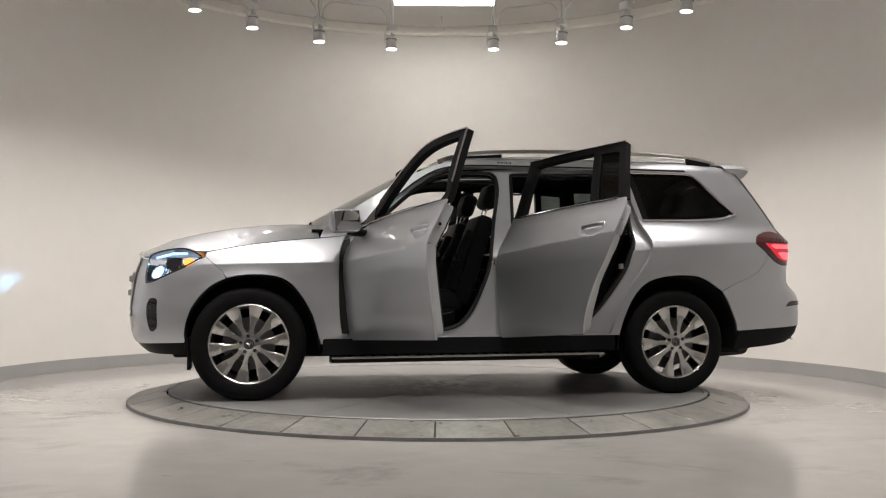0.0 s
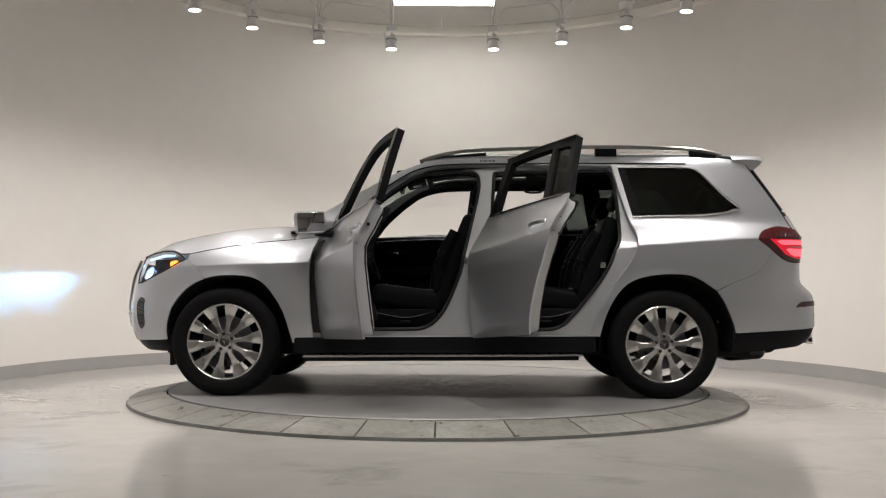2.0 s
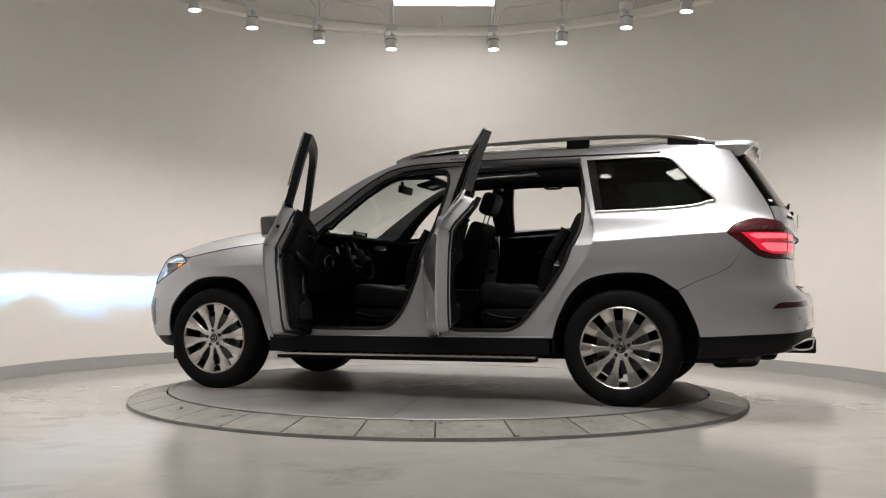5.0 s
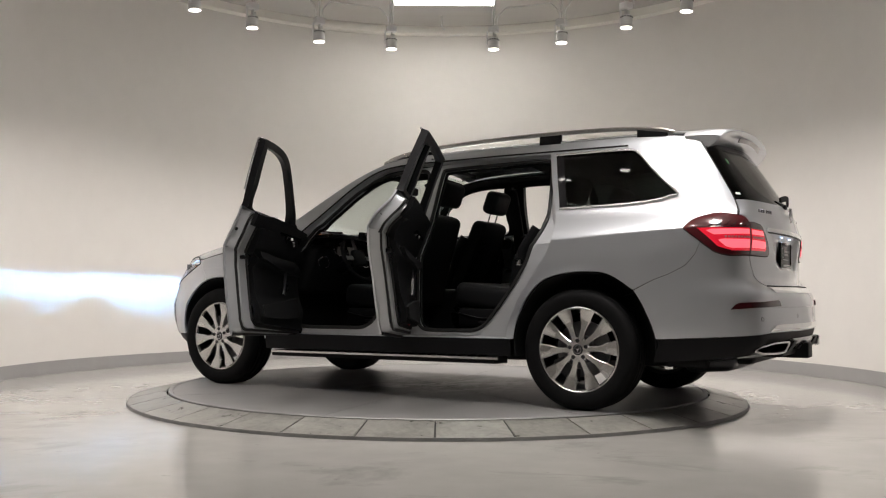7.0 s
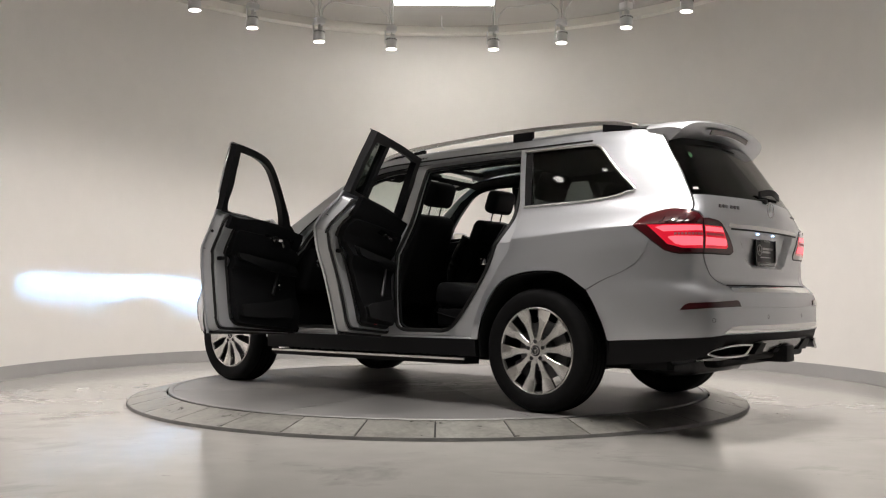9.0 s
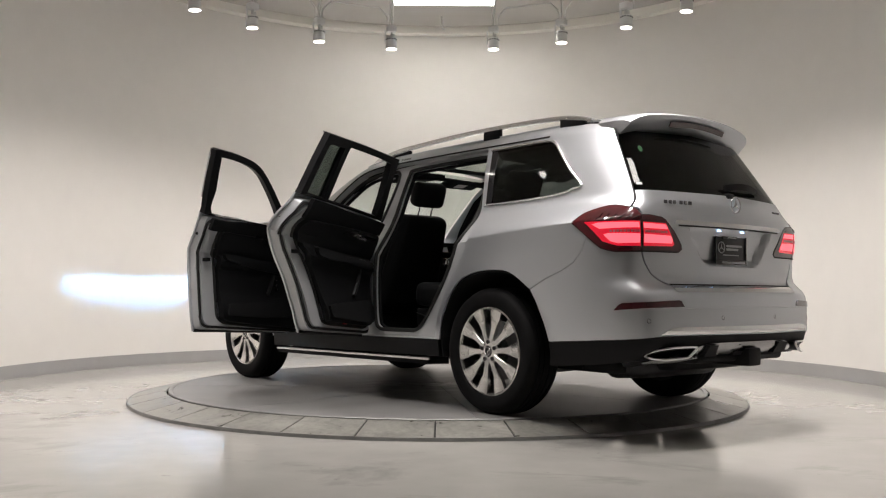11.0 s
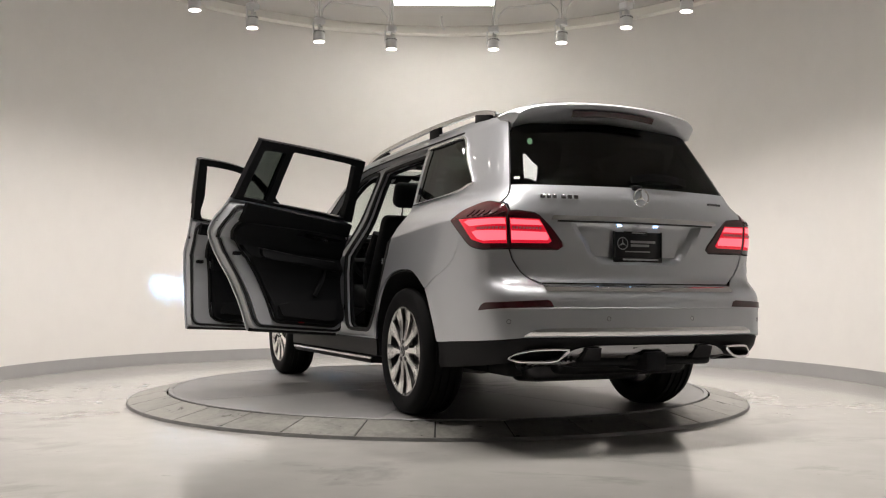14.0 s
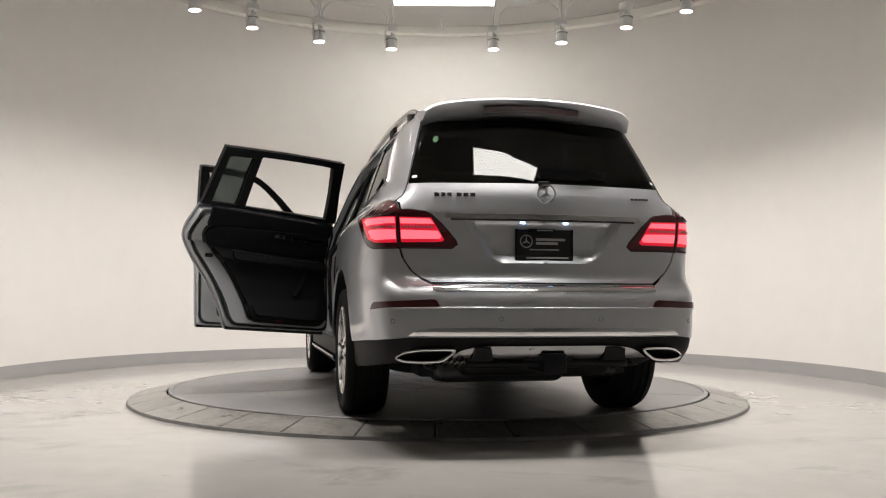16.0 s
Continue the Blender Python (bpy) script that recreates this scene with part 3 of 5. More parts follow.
R_EDGE = curve2([(-1.278, 1.668), (-1.363, 1.318), (-1.414, 1.17), (-1.412, 1.046), (-1.335, 0.906), (-1.236, 0.768), (-1.138, 0.591), (-1.085, 0.433)])
ROOF = curve2([(0.97, 1.195), (0.72, 1.355), (0.499, 1.493), (0.311, 1.6), (0.102, 1.685), (-0.107, 1.718), (-0.525, 1.735), (-0.942, 1.741), (-1.4, 1.743), (-1.773, 1.744), (-2.104, 1.744), (-2.2, 1.738)])
D_WIN = curve2([(-1.32, 1.652), (-1.6, 1.655), (-1.84, 1.653), (-1.915, 1.643), (-1.965, 1.615), (-2.01, 1.57), (-2.12, 1.445), (-2.205, 1.347), (-2.15, 1.330), (-2.08, 1.310), (-1.9, 1.292), (-1.6, 1.282), (-1.405, 1.278)], 5)
GATE = [(-2.505, 1.70), (-2.535, 1.5), (-2.545, 1.3), (-2.55, 1.205)]
LAMP_SIDE = curve2([(-2.256, 1.117), (-2.285, 1.155), (-2.331, 1.183), (-2.44, 1.21), (-2.54, 1.197)]) + [(-2.60, 1.183), (-2.648, 1.15), (-2.662, 1.08), (-2.675, 0.965)] + curve2([(-2.675, 0.962), (-2.526, 0.958), (-2.46, 0.972), (-2.424, 0.991), (-2.256, 1.117)])[1:-1]
LAMP_GATE = [(-2.656, 1.151), (-2.70, 1.152), (-2.80, 1.142), (-2.84, 1.127), (-2.90, 1.075), (-2.975, 0.995), (-2.982, 0.975), (-2.96, 0.96), (-2.684, 0.962), (-2.670, 1.08)]
SEAM_R = [(-2.352, 1.035), (-2.33, 0.965), (-2.274, 0.899), (-2.18, 0.85), (-2.077, 0.812), (-1.944, 0.754)]
HOODLINE = [(0.845, 1.121), (1.0, 1.104), (1.087, 1.097), (1.3, 1.077), (1.485, 1.054), (1.65, 1.028), (1.815, 0.998)]
HEADLAMP = [(2.225, 0.79), (2.262, 0.863)] + curve2([(2.29, 0.955), (2.275, 0.983), (2.20, 1.003), (2.127, 1.013), (2.05, 1.018), (1.982, 1.014), (1.90, 0.99), (1.836, 0.962)], 3) + [(1.969, 0.888), (2.075, 0.835), (2.16, 0.80)]


def grow(poly, d):
    """The outline pushed outwards by d."""
    area = sum(poly[i][0] * poly[(i + 1) % len(poly)][1] - poly[(i + 1) % len(poly)][0] * poly[i][1] for i in range(len(poly)))
    s = 1 if area > 0 else -1
    out = []
    n = len(poly)
    for i in range(n):
        a, b, c = Vector(poly[i - 1]), Vector(poly[i]), Vector(poly[(i + 1) % n])
        e, f = (b - a), (c - b)
        if e.length < 1e-9 or f.length < 1e-9:
            out.append(tuple(b))
            continue
        m = Vector((e.y, -e.x)).normalized() + Vector((f.y, -f.x)).normalized()
        m = m.normalized() if m.length > 1e-6 else Vector((0, 0))
        out.append((b.x + s * d * m.x, b.y + s * d * m.y))
    return out


QUARTER = ([(0.845, 1.125), (1.012, 1.107)] + ROOF + [(-2.3, 1.733), (-2.49, 1.712)] + GATE + [(-2.54, 1.205)]
           + grow(LAMP_SIDE, 0.006)[1:19][::-1] + SEAM_R + ARCH_R[::-1][13:] + R_EDGE[::-1] + A_TOP[::-1])
BUMPER_R = ([(-1.947, 0.7505)] + [(a - 0.0015, b - 0.0025) for a, b in SEAM_R[::-1][1:]] + [(-2.43, 0.978), (-2.47, 0.962), (-2.53, 0.95), (-2.678, 0.952), (-2.695, 0.90), (-2.737, 0.84), (-2.785, 0.80), (-2.83, 0.772), (-2.9, 0.766),
            (U_MID_R, 0.764), (U_MID_R, 0.505), (-2.712, 0.505), (-2.503, 0.487), (-2.068, 0.458)] + ARCH_R[::-1][1:12])
FENDER = GAP_F + HOODLINE + [(1.812, 0.968), (1.74, 0.915), (1.672, 0.868), (1.635, 0.822)] + [p for p in ARCH_F if p[0] < 1.625] + [(1.0, 0.375)]
BUMPER_F = ([p for p in ARCH_F if p[0] >= 1.64] + [(1.668, 0.862), (1.736, 0.909), (1.81, 0.964)] + [(1.832, 0.95)] + [(1.962, 0.88), (2.07, 0.827), (2.155, 0.792), (2.228, 0.782), (2.272, 0.86), (2.30, 0.95),
            (2.40, 0.955), (2.42, 0.55), (2.46, 0.47), (U_MID_F, 0.45), (U_MID_F, 0.385), (2.3, 0.375), (1.96, 0.387), (1.912, 0.39)])


def mirror_of(ob, parent):
    """The same part on the car's other side."""
    me = ob.data.copy()
    me.transform(Matrix.Diagonal((1, -1, 1, 1)))
    me.flip_normals()
    c = new(ob.name.split(".")[0], me)
    c.parent = parent
    return c


car = tagged(new("car"), "silver sport utility vehicle with both near doors open, lights on", "car")


def pair(name, bm, material, label="", parent=None):
    ob = part(name, bm, material, parent or car, label)
    mirror_of(ob, parent or car)
    return ob


def top_z(x, table_pts):
    xs = [p[0] for p in table_pts][::-1]
    zs = [p[1] for p in table_pts][::-1]
    return float(np.interp(x, xs, zs))


def sheet(grid, thick=0.0):
    """A mesh from rows of points, with thickness downwards."""
    n, k = len(grid), len(grid[0])
    verts = [p for r in grid for p in r]
    faces = [(i * k + j, i * k + j + 1, i * k + k + j + 1, i * k + k + j) for i in range(n - 1) for j in range(k - 1)]
    bm = raw(verts, faces)
    if thick:
        bmesh.ops.recalc_face_normals(bm, faces=bm.faces)
        bmesh.ops.solidify(bm, geom=bm.faces[:], thickness=thick)
    return bm


SUNROOF = (-0.72, 0.06, 0.47)


def build_shell():
    pair("quarter_panel", skin(QUARTER, [D_WIN], step=0.026), M_PAINT)
    pair("fender", skin(FENDER, step=0.026), M_PAINT)
    part("rear_bumper", skin(BUMPER_R, both=True), M_PAINT, car)
    part("front_bumper", skin(BUMPER_F, both=True), M_PAINT, car)
    black_r = [(-2.068, 0.452), (-2.503, 0.481), (-2.712, 0.499), (U_MID_R, 0.499), (U_MID_R, 0.40), (-2.9, 0.385), (-2.6, 0.362), (-2.35, 0.335), (-2.095, 0.312)]
    part("rear_valance", skin(black_r, both=True, inset=0.006), M_BLACK, car, "matt black lower bumper")
    black_f = [(1.92, 0.386), (2.3, 0.371), (U_MID_F, 0.38), (U_MID_F, 0.30), (2.3, 0.30), (1.93, 0.30)]
    part("front_valance", skin(black_f, both=True, inset=0.008), M_BLACK, car, "matt black lower bumper")
    pair("mud_flap", box(1.86, 1.885, 0.70, 0.88, 0.205, 0.42, 0.006), M_BLACK)
    # roof, windscreen, bonnet
    x0, x1, yw = SUNROOF
    xs = sorted(set(list(np.linspace(-2.2, 0.10, 36)) + [x0, x1]))
    ys = sorted(set(list(np.linspace(-1, 1, 21)) + [-yw / 0.6, yw / 0.6]))

    def roof_point(x, s, drop=0.0):
        z = top_z(x, ROOF)
        w = float(HALF(z)) - 0.004
        if x < X_R:
            w = float(surface(u_at_x(x, z), z)[1]) - 0.004
        c = 0.068 * min(1, (0.25 - x) / 0.5 + 0.35)
        y = yw * s / (yw / 0.6) if abs(s) <= yw / 0.6 + 1e-6 else np.sign(s) * (yw + (w - yw) * (abs(s) - yw / 0.6) / (1 - yw / 0.6))
        return (x, y, z + c * (1 - abs(y / w) ** 2.6) - drop)
    for nm, drop, material in (("roof", 0.0, M_PAINT), ("headliner", 0.085, M_LINER)):
        verts, faces = [], []
        for x in xs:
            verts += [roof_point(x, s, drop) for s in ys]
        k = len(ys)
        for i in range(len(xs) - 1):
            for j in range(k - 1):
                cx, cs = (xs[i] + xs[i + 1]) / 2, (ys[j] + ys[j + 1]) / 2
                if x0 < cx < x1 and abs(cs) < yw / 0.6:
                    continue
                faces.append((i * k + j, i * k + j + 1, i * k + k + j + 1, i * k + k + j))
        bm = raw(verts, faces)
        bmesh.ops.recalc_face_normals(bm, faces=bm.faces)
        bmesh.ops.solidify(bm, geom=bm.faces[:], thickness=-0.012)
        part(nm, bm, material, car, "black roof lining" if drop else "")
    part("sunroof_glass", sheet([[roof_point(x, s * yw / 0.6, 0.004) for s in np.linspace(-1, 1, 9)] for x in np.linspace(x0 + 0.005, x1 - 0.005, 6)], 0.006), M_CLEAR, car, "clear sunroof glass")
    part("sunroof_beam", box(-0.07, -0.04, -yw, yw, 1.70, 1.73, 0.006), M_BLACK, car)
    edge = [p for p in ROOF if p[0] > 0.09]
    rows = []
    for q in on_side(edge):
        row = []
        for s in np.linspace(-1, 1, 15):
            k = 1 - abs(s) ** 2.2
            row.append((q.x + 0.13 * k * (0.35 + 0.65 * min(1, max(0, (q.x - 0.1) / 0.8))), s * (q.y - 0.03), q.z + 0.03 * k))
        rows.append(row)
    part("windscreen", sheet(rows, 0.006), M_CLEAR, car, "clear laminated windscreen")
    line = [p for p in HOODLINE if p[0] > 1.0] + [(1.90, 1.0), (1.982, 1.022), (2.06, 1.026), (2.127, 1.021), (2.20, 1.011), (2.275, 0.993), (2.32, 0.985), (2.45, 0.985), (2.7, 0.99), (2.9, 0.995)]
    line = [(a, b + 0.004) for a, b in line]
    bpts = on_side(dense_open(line, 0.05))
    bx, by, bz = [p.x for p in bpts], [p.y for p in bpts], [p.z for p in bpts]
    cx = [0.9, 1.05, 1.17, 1.4, 1.6, 1.81, 2.02, 2.15, 2.25, 2.33, 2.4]
    cz = [1.225, 1.238, 1.24, 1.228, 1.205, 1.168, 1.108, 1.05, 1.015, 0.998, 0.99]
    rows = []
    for x in np.concatenate([np.linspace(1.015, 2.1, 34), np.linspace(2.12, max(bx) - 0.004, 12)]):
        yb, zb = float(np.interp(x, bx, by)), float(np.interp(x, bx, bz))
        zc = max(float(np.interp(x, cx, cz)), zb + 0.004)
        rows.append([(x, yb * s, zc - (zc - zb) * abs(s) ** 3.2 + 0.008 * math.exp(-((abs(s) - 0.62) / 0.1) ** 2)) for s in np.linspace(-1, 1, 29)])
    part("bonnet", sheet(rows, 0.01), M_PAINT, car)
    part("scuttle", sheet([[(x, y, 1.17 - 0.0 * x) for y in np.linspace(-0.75, 0.75, 5)] for x in (0.55, 1.06)], 0.02), M_BLACK, car)
    for y in (-0.35, 0.3):
        part("wiper", sweep([(1.06, y + 0.28, 1.225), (1.05, y, 1.232), (0.99, y - 0.3, 1.24)], ring_section(0.009)), M_BLACK, car)
    # tailgate
    def recess(u, z):
        y = surface(u, z)[:, 1]
        half = np.interp(z, [0.895, 0.93, 1.10], [0.25, 0.30, 0.43])
        k = np.clip((half - y) / 0.035, 0, 1) * np.clip((z - 0.895) / 0.02, 0, 1) * np.clip((1.108 - z) / 0.012, 0, 1)
        return 0.04 * k
    gate = ([(-2.558, 1.297), (-2.565, 1.205), (-2.61, 1.192)] + [(a, b + 0.007) for i, (a, b) in enumerate(LAMP_GATE[:4])] + [(-2.907, 1.079), (-2.982, 0.999), (-2.992, 0.974), (-2.962, 0.952)]
            + [(-2.688, 0.953), (-2.705, 0.90), (-2.747, 0.84), (-2.795, 0.805), (-2.845, 0.782), (-2.92, 0.776), (U_MID_R, 0.775), (U_MID_R, 1.302)])
    part("tailgate", skin(gate, both=True, sink=recess, step=0.024), M_PAINT, car)
    rows = []
    for k in np.linspace(0, 1, 15):
        ue = float(np.interp(1.303 + 0.36 * k, [1.303, 1.5, 1.62, 1.67], [-2.552, -2.542, -2.53, -2.545]))
        us = np.linspace(ue, U_MID_R, 26)
        half = on_side([(u, 1.305 + k * (0.36 + 0.025 * q)) for u, q in zip(us, np.linspace(0, 1, 26))], 0.004)
        rows.append(half + [Vector((q.x, -q.y, q.z)) for q in half[::-1][1:]])
    part("rear_window", sheet(rows, 0.006), M_REARTINT, car, "dark tinted rear window")
    # spoiler: roof end, lip, lower edge, tuck against the glass
    def spoiler_edge(s):
        y, c = 0.588 * s, abs(s)
        top = 1.797 - 0.05 * c ** 2.2 - 0.03 * c ** 16
        low = 1.716 - 0.062 * c ** 1.6
        xe = -2.468 + 0.045 * c ** 2 + 0.03 * c ** 16
        return y, top, low, xe
    rows = []
    for s in np.sin(np.linspace(-math.pi / 2, math.pi / 2, 45)):
        y, top, low, xe = spoiler_edge(float(s))
        g = on_side([(u_at_y(abs(y) * 0.97, low), low - 0.004)], 0.02)[0]
        front = 1.806 - 0.052 * abs(s) ** 2.6 - 0.03 * abs(s) ** 14
        rows.append([(-2.17, y * 1.035, front - 0.003), (-2.30, y * 1.03, (front + top) / 2 + 0.002), (xe + 0.03, y * 1.012, top), (xe + 0.008, y, top - 0.006), (xe, y, top - 0.014), (xe + 0.006, y, top - 0.024),
                     (g.x - 0.008, y * 1.02, low - 0.006 * abs(s) ** 8), (g.x, y * 1.0, low - 0.006), (g.x + 0.05, y * 0.95, low - 0.03)])
    bm = sheet(rows)
    n = len(rows[0])
    bm.verts.ensure_lookup_table()
    for a in (0, (len(rows) - 1) * n):
        bm.faces.new([bm.verts[a + i] for i in range(n)])
    part("roof_spoiler", bm, M_PAINT, car)
    rows = []
    for s in np.linspace(-0.46, 0.46, 15):
        y, top, low, xe = spoiler_edge(float(s))
        rows.append([(xe + 0.006 + 0.034 * f - 0.003, y, top - 0.024 + (low - top + 0.024) * f) for f in (0.42, 0.88)])
    part("brake_light", sheet(rows, 0.006), M_REDDARK, car, "dark red high brake light")
    # quarter window, chrome
    pair("quarter_window", skin(grow(D_WIN, 0.004), thick=0.005, inset=0.006), M_TINT, "dark tinted quarter window")
    pair("window_divider", skin([(-1.315, 1.655), (-1.40, 1.278), (-1.455, 1.278), (-1.375, 1.655)], thick=0.004, inset=0.001), M_GLOSS)
    pair("chrome_trim", strip(D_WIN, 0.0085, 0.005), M_TRIM, "bright chrome window surround")
    pair("bonnet_gap", strip([(a, b + 0.001) for a, b in HOODLINE[1:]] + [(1.90, 0.998), (1.98, 1.018)], 0.0032, 0.0), M_SEAL)
    pair("drip_seal", strip([(0.80, 1.155)] + A_TOP + [(-0.9, 1.684), (-1.278, 1.684), (-1.85, 1.684)], 0.006, 0.001), M_SEAL)
    for pts in ([(-2.556, 1.20), (-2.55, 1.3), (-2.537, 1.5), (-2.51, 1.70)],):
        pair("tailgate_gap", strip(pts, 0.0035, 0.0), M_SEAL)


def build_jamb():
    """Painted inner frame of the door openings, with seals."""
    outer = ([(0.845, 1.118)] + GAP_F[::-1][1:] + [(0.87, 0.405), (-1.09, 0.43)] + R_EDGE[::-1] + [(-1.278, 1.676), (-0.942, 1.684)] + A_TOP[::-1])
    f_open = curve2([(0.66, 1.2), (0.484, 1.354), (0.304, 1.505), (0.141, 1.601), (-0.066, 1.637), (-0.22, 1.640), (-0.275, 1.63), (-0.303, 1.585), (-0.299, 1.463), (-0.241, 1.208), (-0.201, 1.041), (-0.174, 0.881), (-0.115, 0.723), (-0.057, 0.605), (0.022, 0.513), (0.10, 0.472), (0.2, 0.465)], 4)
    f_open += curve2([(0.6, 0.463), (0.72, 0.475), (0.775, 0.53), (0.79, 0.65), (0.79, 0.9), (0.765, 1.08), (0.66, 1.2)], 4)[:-1]
    r_open = curve2([(-0.42, 1.62), (-0.45, 1.632), (-0.7, 1.64), (-1.2, 1.645), (-1.262, 1.63), (-1.287, 1.59), (-1.31, 1.318), (-1.303, 1.169), (-1.262, 1.045), (-1.198, 0.886), (-1.06, 0.689), (-0.942, 0.55), (-0.87, 0.487), (-0.80, 0.468)], 4)
    r_open += curve2([(-0.5, 0.465), (-0.42, 0.475), (-0.385, 0.53), (-0.38, 0.7), (-0.39, 1.0), (-0.40, 1.3), (-0.415, 1.58), (-0.42, 1.62)], 4)[:-1]
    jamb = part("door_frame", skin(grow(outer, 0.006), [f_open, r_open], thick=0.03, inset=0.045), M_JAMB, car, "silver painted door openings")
    for o in (f_open, r_open):
        part("door_seal", sweep(on_side(dense(o, 0.04), 0.045), ring_section(0.013), closed=True), M_SEAL, jamb)
        part("inner_trim", skin(grow(o, 0.035), [grow(o, -0.004)], thick=0.02, inset=0.085), M_LINER, jamb)
    # black plate standing in for the shaded gap between fender and open door
    part("hinge_gap_shade", skin([(0.80, 0.44), (0.872, 0.44), (0.884, 0.6), (0.888, 0.8), (0.88, 1.0), (0.842, 1.11), (0.80, 1.12), (0.812, 0.8)], thick=0.008, inset=0.028), M_SEAL, jamb)
    # step joining the outer skin to the recessed frame
    path = dense(outer, 0.035)
    a, b = on_side(path, 0.002), on_side(path, 0.05)
    n = len(path)
    bm = raw(a + b, [(i, (i + 1) % n, (i + 1) % n + n, i + n) for i in range(n)])
    bmesh.ops.recalc_face_normals(bm, faces=bm.faces)
    bmesh.ops.solidify(bm, geom=bm.faces[:], thickness=0.004)
    part("frame_return", bm, M_JAMB, jamb)
    for u, z in ((-0.215, 0.95), (-0.335, 0.62), (-1.17, 0.93)):
        q = on_side([(u, z)], 0.045)[0]
        part("striker", box(q.x - 0.02, q.x + 0.02, q.y - 0.02, q.y + 0.015, z - 0.02, z + 0.02, 0.005), M_CHROME, jamb)
    pair("sill", sweep([(0.99, 0.86, 0.36), (0.6, 0.86, 0.365), (-0.6, 0.86, 0.375), (-1.12, 0.86, 0.38)], [(0.082, 0.05), (0.078, -0.06), (-0.25, -0.06), (-0.25, 0.045)]), M_BLACK, "matt black sill cladding")
    step = pair("running_board", sweep([(0.93, 0.87, 0.275), (-1.0, 0.87, 0.293)], [(0.068, 0.012), (0.072, -0.006), (0.06, -0.03), (-0.12, -0.035), (-0.12, 0.012)]), M_BLACK, "black running board")
    pair("step_trim", sweep([(0.925, 0.943, 0.28), (0.91, 0.946, 0.28), (-1.0, 0.946, 0.299), (-1.03, 0.943, 0.299)], [(-0.003, 0.007), (-0.006, 0), (-0.003, -0.007), (0.006, -0.007), (0.006, 0.007)]), M_ALU, "bright metal edge strip")
    for i in range(22):
        x = 0.8 - i * 0.08
        part("tread_stud", box(x - 0.012, x + 0.012, 0.84, 0.92, 0.29 + i * 0.0008, 0.296 + i * 0.0008, 0.002), M_RUBBER, step)


BELT_F = curve2([(0.80, 1.165), (0.45, 1.205), (0.1, 1.232), (-0.286, 1.252)])
BELT_R = curve2([(-0.318, 1.254), (-0.8, 1.275), (-1.372, 1.285)])


def door_parts(front):
    if front:
        rear = [(-0.286, 1.252), (-0.268, 1.1), (-0.255, 0.9), (-0.25, 0.42)]
        lower = [(0.80, 1.165)] + BELT_F[1:] + rear[1:] + [(0.868, 0.40)] + GAP_F[1:-1]
        frame = [(0.80, 1.165), (0.835, 1.13)] + A_TOP[:-1] + [(-0.327, 1.672), (-0.30, 1.35), (-0.286, 1.252)] + BELT_F[::-1][1:-1]
        win = curve2([(0.575, 1.22), (0.465, 1.345), (0.30, 1.488), (0.155, 1.58), (-0.02, 1.622), (-0.245, 1.632), (-0.252, 1.615), (-0.228, 1.42), (-0.215, 1.264), (0.1, 1.247), (0.35, 1.23)], 4)
        quarterlight = None
    else:
        lower = BELT_R + [(-1.414, 1.17)] + [p for p in R_EDGE if p[1] < 1.165] + [(-0.285, 0.415), (-0.29, 0.9), (-0.30, 1.1)]
        frame = [(-0.318, 1.254), (-0.34, 1.45), (-0.352, 1.672), (-0.8, 1.676), (-1.272, 1.668), (-1.36, 1.318), (-1.372, 1.285)] + BELT_R[::-1][1:-1]
        win = curve2([(-0.41, 1.275), (-0.415, 1.45), (-0.435, 1.6), (-0.46, 1.630), (-0.7, 1.636), (-0.992, 1.634)], 4) + [(-1.0, 1.628), (-1.055, 1.296), (-1.0, 1.293), (-0.7, 1.285)]
        quarterlight = [(-1.055, 1.618), (-1.215, 1.612), (-1.235, 1.60), (-1.30, 1.315), (-1.30, 1.305), (-1.115, 1.298)]
    holes = [win] + ([quarterlight] if quarterlight else [])
    return lower, frame, win, quarterlight, holes


def rounded(poly, r):
    """The outline with its corners worn to curves of about radius r."""
    p = np.array(dense(poly, 0.015))
    k = max(1, int(r / 0.015))
    if len(p) < 3 * k:
        return [tuple(q) for q in p]
    ker = np.hanning(2 * k + 1)
    ker /= ker.sum()
    wrap = np.concatenate([p[-k:], p, p[:k]])
    out = np.stack([np.convolve(wrap[:, i], ker, mode="valid") for i in (0, 1)], -1)
    return [tuple(float(v) for v in q) for q in out]


